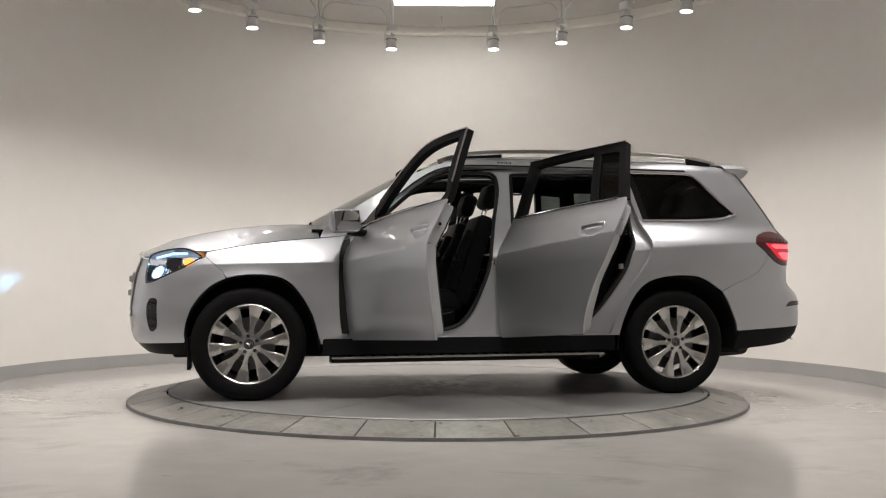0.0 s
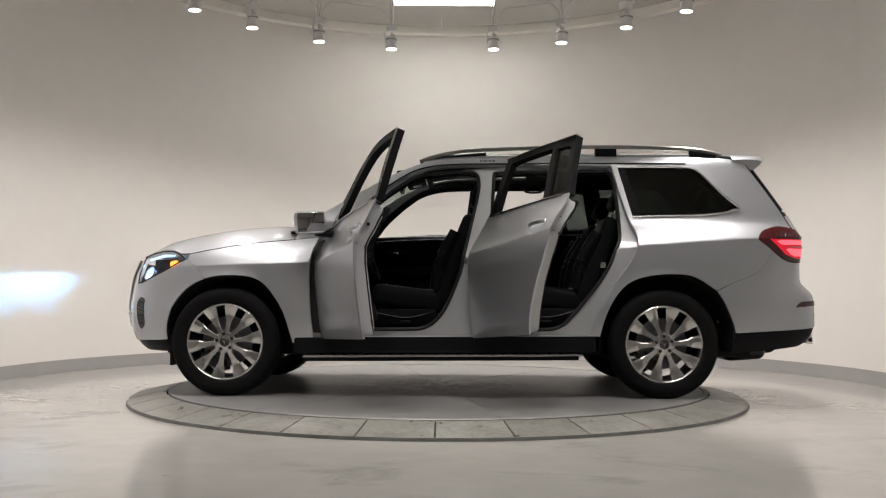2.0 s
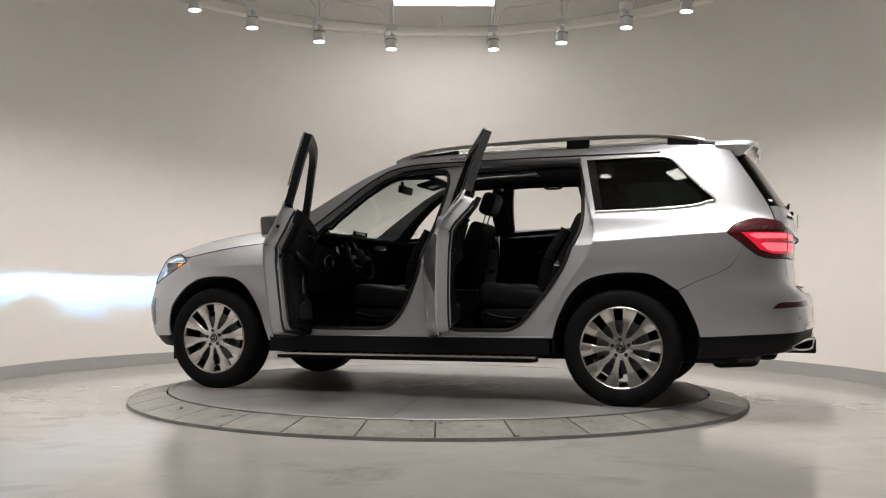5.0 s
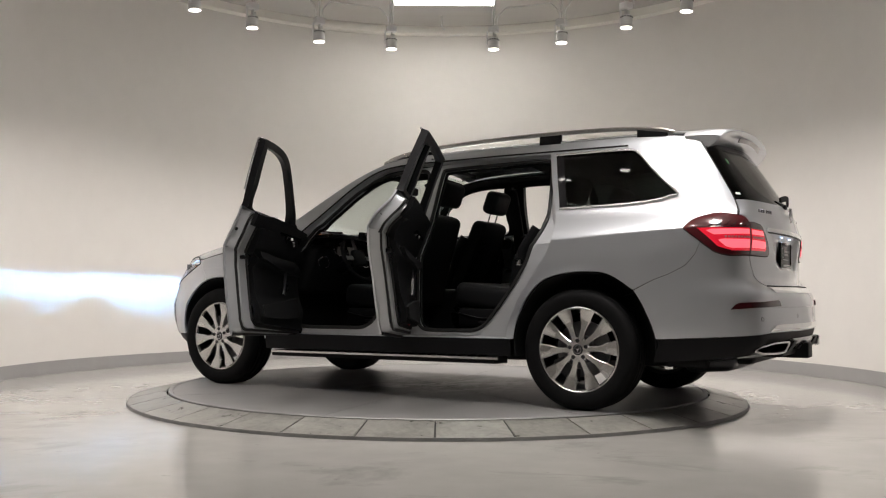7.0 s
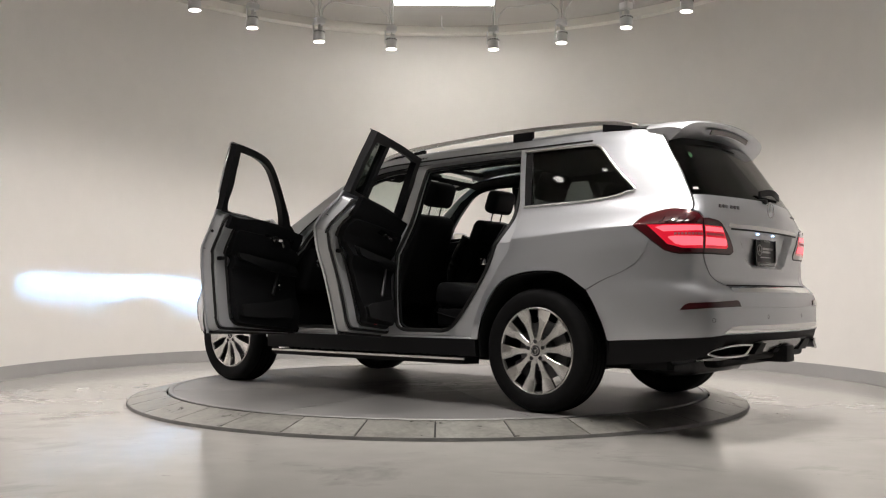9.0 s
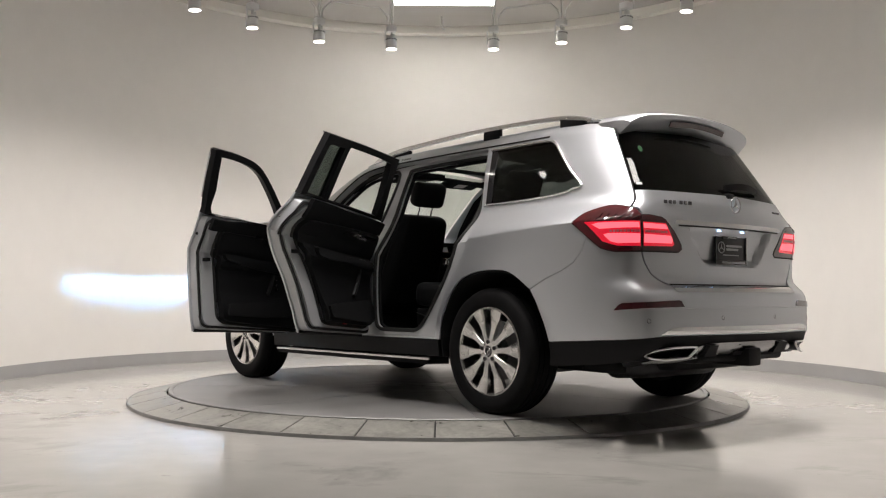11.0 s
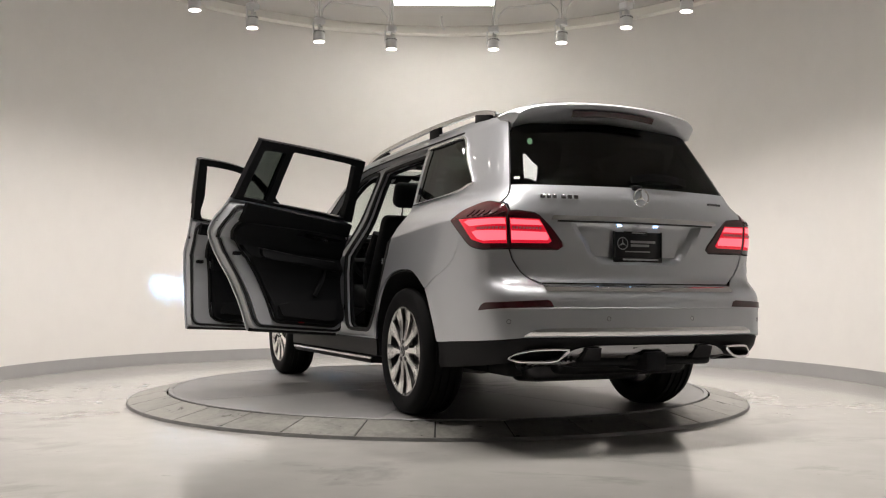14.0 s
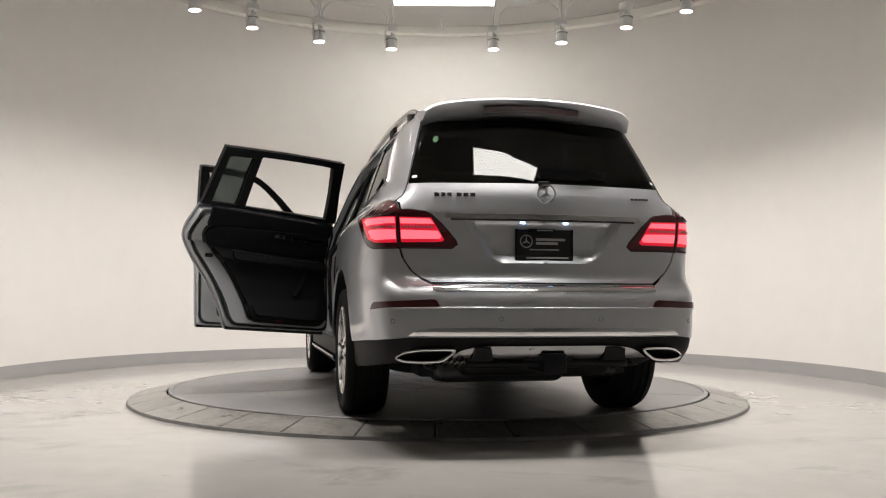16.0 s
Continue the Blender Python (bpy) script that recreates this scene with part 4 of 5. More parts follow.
def build_door(front, mirror):
    """A door in its closed place: painted skin, black window frame, painted edge, inner panel and fittings."""
    lower, frame, win, quarterlight, holes = door_parts(front)
    F = Matrix.Diagonal((1, -1 if mirror else 1, 1, 1))
    mk = lambda bm: moved(bm, F)

    def bowl(u, z):
        c = (-0.095, 1.075) if front else (-1.2, 1.10)
        r = np.hypot((u - c[0]) / 0.09, (z - c[1]) / 0.042)
        d = 0.03 * np.clip(1.2 - r, 0, 1) ** 0.7
        # swage along the lower door
        ends = (0.80, -0.20) if front else (-0.38, -0.98)
        k = np.clip((ends[0] - u) / 0.12, 0, 1) * np.clip((u - ends[1]) / 0.12, 0, 1)
        return d + k * (0.008 * np.exp(-((z - 0.58) / 0.05) ** 2) - 0.004 * np.exp(-((z - 0.50) / 0.05) ** 2))
    door = part("front_door" if front else "rear_door", mk(skin(lower, step=0.026, sink=bowl)), M_PAINT, car, "silver door" if mirror else "wide open silver door with black inner panel")
    part("window_frame", mk(skin(frame, holes, step=0.03, thick=0.045, inset=0.004)), M_FRAME, door, "black window frame")
    part("belt_trim", mk(strip((BELT_F if front else BELT_R)[1:-1], 0.007, 0.004)), M_CHROME, door, "chrome belt strip")
    top = [p for p in frame if p[1] > (1.3 if front else 1.6)]
    part("frame_trim", mk(strip(top, 0.006, 0.003)), M_CHROME, door)
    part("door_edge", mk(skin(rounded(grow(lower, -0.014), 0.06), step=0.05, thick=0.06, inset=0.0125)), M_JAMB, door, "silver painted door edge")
    # flange seal between the outer skin and the shut face, raised inner shell
    flange = rounded(grow(lower, -0.026), 0.11)
    part("flange_seal", mk(sweep(on_side(dense(flange, 0.03), 0.076), [(0.008, 0.008), (-0.008, 0.008), (-0.009, -0.008), (0.009, -0.008)], closed=True)), M_SEAL, door, "black rubber door seal")
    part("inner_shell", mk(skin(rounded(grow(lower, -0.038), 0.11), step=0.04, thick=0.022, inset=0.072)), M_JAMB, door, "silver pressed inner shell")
    trim = rounded([(max(a, -0.085 - 0.05 * (b > 1.1)), b) if front else (a + (0.025 + 0.075 * min(1, max(0, (1.2 - b) / 0.3))) * (a < -0.7), b) for a, b in grow(lower, -0.07)], 0.16)
    part("edge_seal", mk(sweep(on_side(dense(grow(trim, 0.006), 0.03), 0.097), ring_section(0.010), closed=True)), M_SEAL, door)

    def swell(u, z):
        sag = 0.05 * (u - (0.25 if front else -0.7))
        return 0.036 * np.exp(-((z - 0.905 + sag) / 0.045) ** 2) + 0.026 * np.exp(-((z - 0.56) / 0.08) ** 2) + 0.016 * np.exp(-((z - 1.06) / 0.05) ** 2)
    part("inner_panel", mk(skin(trim, step=0.028, thick=0.045, inset=0.090, sink=swell)), M_CLOTH, door, "black padded inner door panel")
    band = [(a, b) for a, b in (BELT_F if front else BELT_R)[1:-1]]
    cap = band + [(a, b - 0.075) for a, b in band[::-1]]
    part("door_sill_cap", mk(skin(cap, thick=0.03, inset=0.09)), M_CLOTH, door)
    x0 = 0.62 if front else -0.42
    xe = -0.06 if front else -1.10
    arm = rounded([(x0, 0.94), ((x0 + xe) / 2, 0.955), (xe, 0.985), (xe, 0.935), ((x0 + xe) / 2, 0.885), (x0, 0.86)], 0.03)
    part("armrest", mk(skin(arm, step=0.02, thick=0.03, inset=0.150, sink=lambda u, z: 0.020 * np.exp(-((z - 0.918) / 0.035) ** 2))), M_CLOTH, door)
    part("armrest_seam", mk(strip([(x0, 0.945), ((x0 + xe) / 2, 0.960), (xe, 0.990)], 0.004, -0.143)), M_POCKET, door)
    pk = [(0.68, 0.66), (0.3, 0.62), (-0.02, 0.60), (-0.04, 0.52), (0.66, 0.49)] if front else [(-0.42, 0.66), (-0.85, 0.62), (-0.95, 0.60), (-0.91, 0.53), (-0.44, 0.50)]
    part("door_pocket", mk(skin(rounded(pk, 0.03), thick=0.035, inset=0.140)), M_LINER, door)
    # dark gloss strip with the release handle, grip bar, switches
    zb = 1.155 if front else 1.185
    part("trim_strip", mk(skin(rounded([(x0, zb - 0.02), (xe + 0.30, zb + 0.01), (xe + 0.26, zb - 0.018), (x0, zb - 0.062)], 0.01), step=0.02, thick=0.012, inset=0.124)), M_GLOSS, door, "dark gloss trim strip")
    hx0 = x0 - 0.14
    hp = on_side([(hx0, zb - 0.036), (hx0 - 0.05, zb - 0.030), (hx0 - 0.10, zb - 0.028)], 0.150)
    part("pull_handle", mk(sweep(smooth_path(hp, 4), [(0.006, 0.012), (-0.006, 0.009), (-0.006, -0.009), (0.006, -0.012)])), M_CHROME, door, "chrome inner handle")
    gp = on_side([(x0 - 0.10, 0.90), (x0 - 0.12, 0.80), (x0 - 0.19, 0.68)], 0.152)
    part("grip_edge", mk(sweep(smooth_path(gp, 5), [(0.006, 0.016), (-0.008, 0.012), (-0.008, -0.012), (0.006, -0.016)])), M_POCKET, door, "satin dark grip edge")
    if front:
        for i in range(3):
            q = on_side([(x0 - 0.07, 0.72 + i * 0.035)], 0.146)[0]
            part("switch", mk(box(q.x - 0.018, q.x + 0.018, q.y - 0.006, q.y + 0.006, q.z - 0.009, q.z + 0.009, 0.003)), M_DARKCHROME, door, "small satin switch")
    red = on_side([(0.08, 0.482) if front else (-0.72, 0.486)], 0.139)[0]
    part("door_reflector", mk(box(red.x - 0.022, red.x + 0.022, red.y - 0.004, red.y + 0.004, red.z - 0.014, red.z + 0.01, 0.002)), M_REDSMALL, door, "small red reflector")
    # pressed ribs and drain holes on the shut face
    for i, z in enumerate((0.62, 0.70, 0.75)):
        ex = -0.155 if front else float(np.interp(z, [q[1] for q in R_EDGE[::-1]], [q[0] for q in R_EDGE[::-1]])) + 0.10
        part("pressed_rib", mk(strip([(ex - 0.014, z), (ex + 0.016, z + 0.002)], 0.0025, -0.072)), M_JAMB, door)
    # outer handle
    hx, hz = (-0.095, 1.085) if front else (-1.2, 1.11)
    q = on_side([(hx + 0.095, hz - 0.006), (hx + 0.06, hz), (hx, hz + 0.004), (hx - 0.06, hz + 0.006), (hx - 0.1, hz + 0.004)], -0.012)
    q[0].y -= 0.016
    q[-1].y -= 0.016
    handle = part("door_handle", mk(sweep(smooth_path(q, 6), [(0.009, 0.006), (0.004, 0.016), (-0.005, 0.016), (-0.009, 0.004), (-0.006, -0.012), (0.006, -0.012)])), M_PAINT, door, "silver pull handle with chrome strip")
    # latch, buffer hole
    lx = (-0.19, 0.93) if front else (-1.262, 0.94)
    e = on_side([lx], 0.092)[0]
    part("latch", mk(box(e.x - 0.012, e.x + 0.035, e.y - 0.035, e.y + 0.005, e.z - 0.012, e.z + 0.012, 0.004)), M_BLACK, door)
    foot = [(0.84, 0.408), (-0.24, 0.424)] if front else [(-0.30, 0.42), (-1.075, 0.438)]
    part("bottom_seal", mk(strip(foot, 0.011, -0.012)), M_SEAL, door)
    e2 = on_side([(-0.262, 1.12) if front else (-1.395, 1.15)], 0.03)[0]
    part("buffer", mk(moved(lathe([(0, 0.006), (0.009, 0.006), (0.011, 0)], 12), Matrix.Translation(e2) @ pose(0, 0, 0, 0, -90, 0))), M_BLACK, door)
    if quarterlight:
        part("quarterlight", mk(skin(grow(quarterlight, 0.004), thick=0.005, inset=0.02)), M_TINT, door, "tinted fixed side glass")
    if front:
        build_mirror(door, F)
    return door


def build_mirror(door, F):
    F = F @ pose(-0.07, -0.105, -0.005)
    bm = box(0.70, 0.83, 1.00, 1.22, 1.135, 1.295, 0.035, 4)
    for v in bm.verts:
        if v.co.x > 0.77:
            v.co.z = 1.215 + (v.co.z - 1.215) * 0.72
            v.co.y = 1.11 + (v.co.y - 1.11) * 0.85
    bm.transform(F)
    shell = part("wing_mirror", bm, M_PAINT, door, "silver wing mirror")
    part("mirror_glass", moved(box(0.694, 0.6995, 1.018, 1.205, 1.150, 1.281, 0.0025), F), M_MIRROR, door, "mirror glass")
    part("mirror_rim", moved(sweep([(0.698, y, z) for y, z in ((1.035, 1.145), (1.185, 1.145), (1.208, 1.168), (1.208, 1.265), (1.185, 1.285), (1.035, 1.285), (1.014, 1.265), (1.014, 1.168))], ring_section(0.0035), up=(1, 0, 0), closed=True), F), M_PAINT, door)
    part("mirror_foot", moved(sweep(smooth_path([(0.78, 0.94, 1.12), (0.775, 1.0, 1.125), (0.765, 1.06, 1.14)], 5), [(0.04, 0.01), (0.03, 0.03), (-0.03, 0.03), (-0.04, 0.01), (-0.03, -0.012), (0.03, -0.012)]), F), M_BLACK, door)
    part("mirror_corner", moved(skin([(0.83, 1.128), (0.70, 1.215), (0.60, 1.295), (0.575, 1.2)], thick=0.03, inset=-0.002), F @ pose(0.07, 0.105, 0.005)), M_GLOSS, door)


def swing(hx, hy, turn, rise, lean):
    """An open door: turned about its hinge, which leans a little."""
    return pose(hx, hy, 0.6) @ pose(0, 0, 0, 0, 0, -turn) @ pose(0, 0, 0, 0, rise, 0) @ pose(0, 0, 0, lean, 0, 0) @ pose(-hx, -hy, -0.6)


def build_doors():
    for front, out, h in ((True, (0.0, 0.014, 0), (0.80, 0.936, 68.5, 1.6, -4.4)), (False, (0.0, 0.02, 0), (-0.279, 0.912, 64.7, 2.7, -1.2))):
        build_door(front, False).matrix_local = pose(*out) @ swing(*h)
        build_door(front, True)


# ---- wheels ----
def spoke(k):
    """One flared alloy spoke, in the wheel's own space (axis z)."""
    prof = [(0.055, 0.017, 0.0), (0.10, 0.0165, -0.003), (0.135, 0.019, -0.006), (0.16, 0.0235, -0.007), (0.18, 0.031, -0.007), (0.20, 0.036, -0.006), (0.222, 0.041, -0.003), (0.242, 0.046, 0.0), (0.255, 0.049, 0.001)]
    verts, faces = [], []
    for r, w, z in prof:
        verts += [(r, -w, z), (r, -w * 0.8, z + 0.004), (r, w * 0.8, z + 0.004), (r, w, z), (r, w * 0.85, z - 0.03), (r, -w * 0.85, z - 0.03)]
    n = len(prof)
    for i in range(n - 1):
        for q in range(6):
            faces.append((i * 6 + q, i * 6 + (q + 1) % 6, i * 6 + 6 + (q + 1) % 6, i * 6 + 6 + q))
    faces += [tuple(range(6)), tuple(n * 6 - 6 + q for q in range(6))]
    return moved(raw(verts, faces), Matrix.Rotation(2 * math.pi * k / 10, 4, "Z"))


def star_mesh(r, thick):
    """Three pointed star in a ring, in the xy plane."""
    verts, faces = [], []
    for i in range(6):
        a = math.pi / 2 + i * math.pi / 3
        rr = r if i % 2 == 0 else r * 0.17
        verts.append((rr * math.cos(a), rr * math.sin(a), 0))
    verts += [(0, 0, thick), (0, 0, -thick)]
    for i in range(6):
        faces += [(i, (i + 1) % 6, 6), ((i + 1) % 6, i, 7)]
    ring = [(r * math.cos(2 * math.pi * i / 32), r * math.sin(2 * math.pi * i / 32), 0) for i in range(32)]
    return merge(raw(verts, faces), sweep(ring, ring_section(r * 0.085, 6), closed=True))


def build_wheel(x, turn):
    w = part("wheel", lathe([(0.252, -0.012), (0.256, 0.001), (0.263, 0.006), (0.270, 0.002), (0.272, -0.01), (0.262, -0.02)], 72, closed=True), M_ALU, car, "ten-spoke machined alloy wheel with black tyre", smooth=30)
    part("barrel", lathe([(0.236, -0.19), (0.246, -0.03), (0.2515, -0.012), (0.261, -0.021), (0.258, -0.20), (0.272, -0.215), (0.272, -0.225), (0.245, -0.21)], 60, closed=True), M_POCKET, w, "dark grey wheel barrel")
    for k in range(10):
        part("spoke", spoke(k), M_ALU, w, smooth=30)
    part("hub", lathe([(0.030, 0.002), (0.034, 0.006), (0.062, 0.003), (0.078, -0.004), (0.082, -0.04), (0.02, -0.05)], 40), M_ALU, w)
    tyre = [(0.268, 0.0), (0.275, 0.008), (0.29, 0.012), (0.325, 0.016), (0.350, 0.013), (0.366, 0.002), (0.377, -0.018)]
    for g in (-0.045, -0.085, -0.135, -0.175):
        tyre += [(0.3835, g + 0.011), (0.3835, g + 0.006), (0.375, g + 0.005), (0.375, g - 0.005), (0.3835, g - 0.006), (0.3835, g - 0.011)]
    tyre += [(0.377, -0.205), (0.366, -0.225), (0.350, -0.238), (0.325, -0.241), (0.29, -0.235), (0.268, -0.225)]
    part("tyre", lathe(tyre, 88, closed=True), M_RUBBER, w, "black rubber tyre", smooth=40)
    part("brake_disc", lathe([(0.0, -0.06), (0.085, -0.06), (0.09, -0.085), (0.178, -0.085), (0.178, -0.115), (0.0, -0.115)], 48), M_DISC, w, "grey iron brake disc")
    cal = lathe([(0.125, -0.05), (0.205, -0.05), (0.205, -0.14), (0.125, -0.14)], 60, closed=True)
    bmesh.ops.delete(cal, geom=[v for v in cal.verts if not (0.3 < math.atan2(v.co.y, v.co.x) < 1.5)], context="VERTS")
    part("brake_caliper", cal, M_POCKET, w)
    for k in range(5):
        a = 2 * math.pi * (k + 0.5) / 5 + 0.3
        part("wheel_bolt", moved(lathe([(0.0, 0.0005), (0.0125, 0.0008), (0.0125, 0.0075), (0.0095, 0.0075), (0.0, 0.0045)], 12), Matrix.Translation((0.056 * math.cos(a), 0.056 * math.sin(a), 0))), M_POCKET, w)
    cap = part("centre_cap", lathe([(0.0, 0.008), (0.03, 0.0085), (0.033, 0.005)], 28), M_POCKET, w)
    part("cap_emblem", moved(star_mesh(0.024, 0.003), pose(0, 0, 0.011)), M_CHROME, w)
    return w


def build_wheels():
    for x, turn in ((1.481, 8), (-1.594, 4)):
        for side in (1, -1):
            w = build_wheel(x, turn)
            w.matrix_local = pose(x, side * 0.938, 0.378, -90 * side, 0, 0) @ pose(0, 0, 0, 0, 0, turn)
        for side in (1, -1):
            arch = ARCH_F if x > 0 else ARCH_R
            edge = on_side(arch, 0.013)
            edge = [Vector((edge[0].x, edge[0].y - 0.02, 0.32))] + edge + [Vector((edge[-1].x, edge[-1].y - 0.02, 0.32))]
            rows = [[(q.x, side * q.y, q.z), (q.x, side * 0.76, q.z), (q.x, side * 0.60, q.z)] for q in edge]
            part("wheel_arch_liner", sheet(rows, 0.01), M_LINER, car, "black wheel arch liner")
            part("arch_back", box(x - 0.46, x + 0.46, side * 0.60 - 0.01, side * 0.60 + 0.01, 0.28, 0.86), M_LINER, car, smooth=0)
    for x in (1.481, -1.594):
        part("axle", moved(lathe([(0.035, -0.75), (0.05, -0.3), (0.11, 0.0), (0.05, 0.3), (0.035, 0.75)], 20), pose(x, 0, 0.35, 90, 0, 0)), M_POCKET, car)


def build_underbody():
    part("floor_pan", box(-2.3, 2.0, -0.60, 0.60, 0.27, 0.36, 0.02), M_BLACK, car)
    part("cabin_floor", box(-1.12, 1.0, -0.84, 0.84, 0.36, 0.43, 0.01), M_LINER, car, "black carpeted cabin floor")
    part("bulkhead", box(0.93, 0.99, -0.80, 0.80, 0.36, 1.16), M_LINER, car, smooth=0)
    part("load_floor", box(-2.45, -1.1, -0.6, 0.6, 0.60, 0.66, 0.01), M_LINER, car)
    part("engine_block", box(1.05, 1.95, -0.55, 0.55, 0.34, 0.9, 0.05), M_LINER, car)
    for y in (-0.58, 0.58):
        part("silencer", sweep([(-2.5, y, 0.40), (-2.35, y * 0.9, 0.37), (-1.9, y * 0.6, 0.33)], ring_section(0.06, 12)), M_POCKET, car)
    part("cross_tube", sweep([(-2.35, -0.5, 0.31), (-2.35, 0.5, 0.31)], ring_section(0.045, 10)), M_POCKET, car)
    part("tow_receiver", box(-2.80, -2.45, -0.075, 0.05, 0.322, 0.425, 0.012), M_BLACK, car, "black square tow receiver")
    part("rear_silencer", moved(box(-0.16, 0.16, -0.36, 0.36, -0.075, 0.075, 0.06, 4), pose(-2.28, 0.16, 0.315, 0, 4, 0)), M_POCKET, car, "dull dark steel silencer")
    part("heat_shield", moved(box(-0.22, 0.22, -0.17, 0.17, -0.012, 0.012, 0.008), pose(-2.2, -0.46, 0.335, 0, 8, -6)), M_SKID, car, "bright metal heat shield")
    for y in (-1, 1):
        part("control_arm", sweep(smooth_path([(-1.62, 0.72 * y, 0.30), (-1.75, 0.5 * y, 0.265), (-1.80, 0.2 * y, 0.30)], 5), [(0.035, 0.02), (0.035, -0.02), (-0.035, -0.02), (-0.035, 0.02)]), M_POCKET, car)
        part("tail_pipe", sweep(smooth_path([(-2.25, 0.50 * y, 0.33), (-2.42, 0.58 * y, 0.36), (-2.60, 0.62 * y, 0.41)], 5), ring_section(0.03, 12)), M_DISC, car, "steel tail pipe")
    for i in range(7):
        y = 0.45 + i * 0.028
        part("shield_rib", moved(box(-0.09, 0.09, -0.009, 0.009, -0.006, 0.006, 0.003), pose(-2.64 + 0.06 * (i / 6) ** 2, y, 0.365, 0, 12, 0)), M_SKID, car)
    part("spare_tray", box(-2.55, -1.95, -0.42, 0.42, 0.29, 0.42, 0.05, 3), M_BLACK, car)


# ---- lights and rear fittings ----
def build_rear():
    for k in (1, -1):
        F = Matrix.Diagonal((1, k, 1, 1))
        lamp = part("tail_light", moved(skin(LAMP_SIDE, step=0.02, thick=0.02, inset=-0.004), F), M_RED, car, "glowing red tail light")
        lamp2 = part("tail_light_inner", moved(skin(LAMP_GATE, step=0.02, thick=0.02, inset=-0.004), F), M_RED, car, "glowing red tail light")
        for parent, bars in ((lamp, [[(-2.385, 1.102), (-2.42, 1.111), (-2.645, 1.111), (-2.652, 1.083), (-2.43, 1.077)], [(-2.455, 1.045), (-2.48, 1.052), (-2.655, 1.050), (-2.662, 1.002), (-2.54, 0.998), (-2.50, 1.008)]]),
                             (lamp2, [[(-2.676, 1.108), (-2.835, 1.105), (-2.858, 1.080), (-2.68, 1.081)], [(-2.684, 1.049), (-2.88, 1.045), (-2.90, 1.020), (-2.895, 1.004), (-2.69, 1.003)]])):
            for b in bars:
                part("light_bar", moved(skin(b, step=0.02, thick=0.006, inset=-0.0065), F), M_REDBAR, parent, "bright glowing red bar")
        part("light_field", moved(skin([(-2.335, 1.118), (-2.652, 1.118), (-2.668, 0.984), (-2.54, 0.984), (-2.455, 1.008)], step=0.02, thick=0.004, inset=-0.0055), F), M_REDGLOW, lamp)
        part("light_field", moved(skin([(-2.672, 1.115), (-2.84, 1.112), (-2.918, 1.0), (-2.90, 0.988), (-2.69, 0.986)], step=0.02, thick=0.004, inset=-0.0055), F), M_REDGLOW, lamp2)
        for parent, poly in ((lamp, [(-2.32, 1.16), (-2.44, 1.192), (-2.54, 1.18), (-2.63, 1.150), (-2.645, 1.122), (-2.34, 1.122)]), (lamp2, [(-2.67, 1.142), (-2.80, 1.130), (-2.825, 1.118), (-2.67, 1.120)])):
            part("dark_field", moved(skin(poly, step=0.02, thick=0.004, inset=-0.0052), F), M_REDDARK, parent)
        for i in range(6):
            u = -2.40 - i * 0.042
            part("lens_rib", moved(strip([(u, 1.128), (u - 0.018, 1.138), (u - 0.024, 1.160 - 0.003 * i)], 0.0035, 0.006), F), M_GLOSS, lamp)
        for parent, u0, n in ((lamp, -2.49, 9), (lamp2, -2.69, 9)):
            for i in range(n):
                u = u0 - i * 0.0185
                part("led_chip", moved(skin([(u, 1.058), (u - 0.013, 1.058), (u - 0.013, 1.070), (u, 1.070)], step=0.02, thick=0.003, inset=-0.0075), F), M_LED, parent)
        part("lamp_edge", moved(strip(grow(LAMP_SIDE, 0.002), 0.004, 0.0, closed=True), F), M_SEAL, lamp)
        part("lamp_edge", moved(strip(grow(LAMP_GATE, 0.002), 0.004, 0.0, closed=True), F), M_SEAL, lamp2)
        part("rear_reflector", moved(skin([(-2.45, 0.640), (-2.475, 0.668), (-2.50, 0.68), (-2.84, 0.694), (-2.856, 0.688), (-2.872, 0.659), (-2.60, 0.652)], step=0.02, inset=-0.007), F), M_REDDARK, car, "dark red bumper reflector")
        # exhaust tip
        rim = [(0.775, 0.398), (0.755, 0.418), (0.70, 0.436), (0.64, 0.443), (0.52, 0.444), (0.505, 0.434), (0.54, 0.405), (0.575, 0.388), (0.66, 0.382), (0.74, 0.384)]
        ring = [(float(np.interp(y, [0.5, 0.6, 0.7, 0.8], [-2.768, -2.748, -2.70, -2.61])), y * k, z) for y, z in rim]
        ex = part("exhaust_tip", sweep(smooth_path(ring + [ring[0]], 4)[:-1], ring_section(0.0075, 8), up=(1, 0, 0), closed=True), M_CHROME, car, "chrome exhaust tip")
        pts = smooth_path(ring + [ring[0]], 4)[:-1]
        n = len(pts)
        back = [(p.x + 0.10, p.y * 0.995, p.z) for p in pts]
        part("exhaust_inside", raw([tuple(p) for p in pts] + back, [(i, (i + 1) % n, n + (i + 1) % n, n + i) for i in range(n)] + [tuple(range(n, 2 * n))]), M_POCKET, ex)
        for y, z in ((0.80, 0.585), (0.265, 0.598)):
            u = u_at_y(y, z)
            part("parking_sensor", moved(strip([(u + 0.011 * math.cos(a), z + 0.011 * math.sin(a)) for a in np.linspace(0, 6.283, 13)[:-1]], 0.0012, 0.0, closed=True), F), M_SEAL, car)
        part("plate_lamp", box(-2.662, -2.640, k * 0.118 - 0.013, k * 0.118 + 0.013, 1.088, 1.096, 0.003), M_PLATELAMP, car, "small bluish white plate lamp")
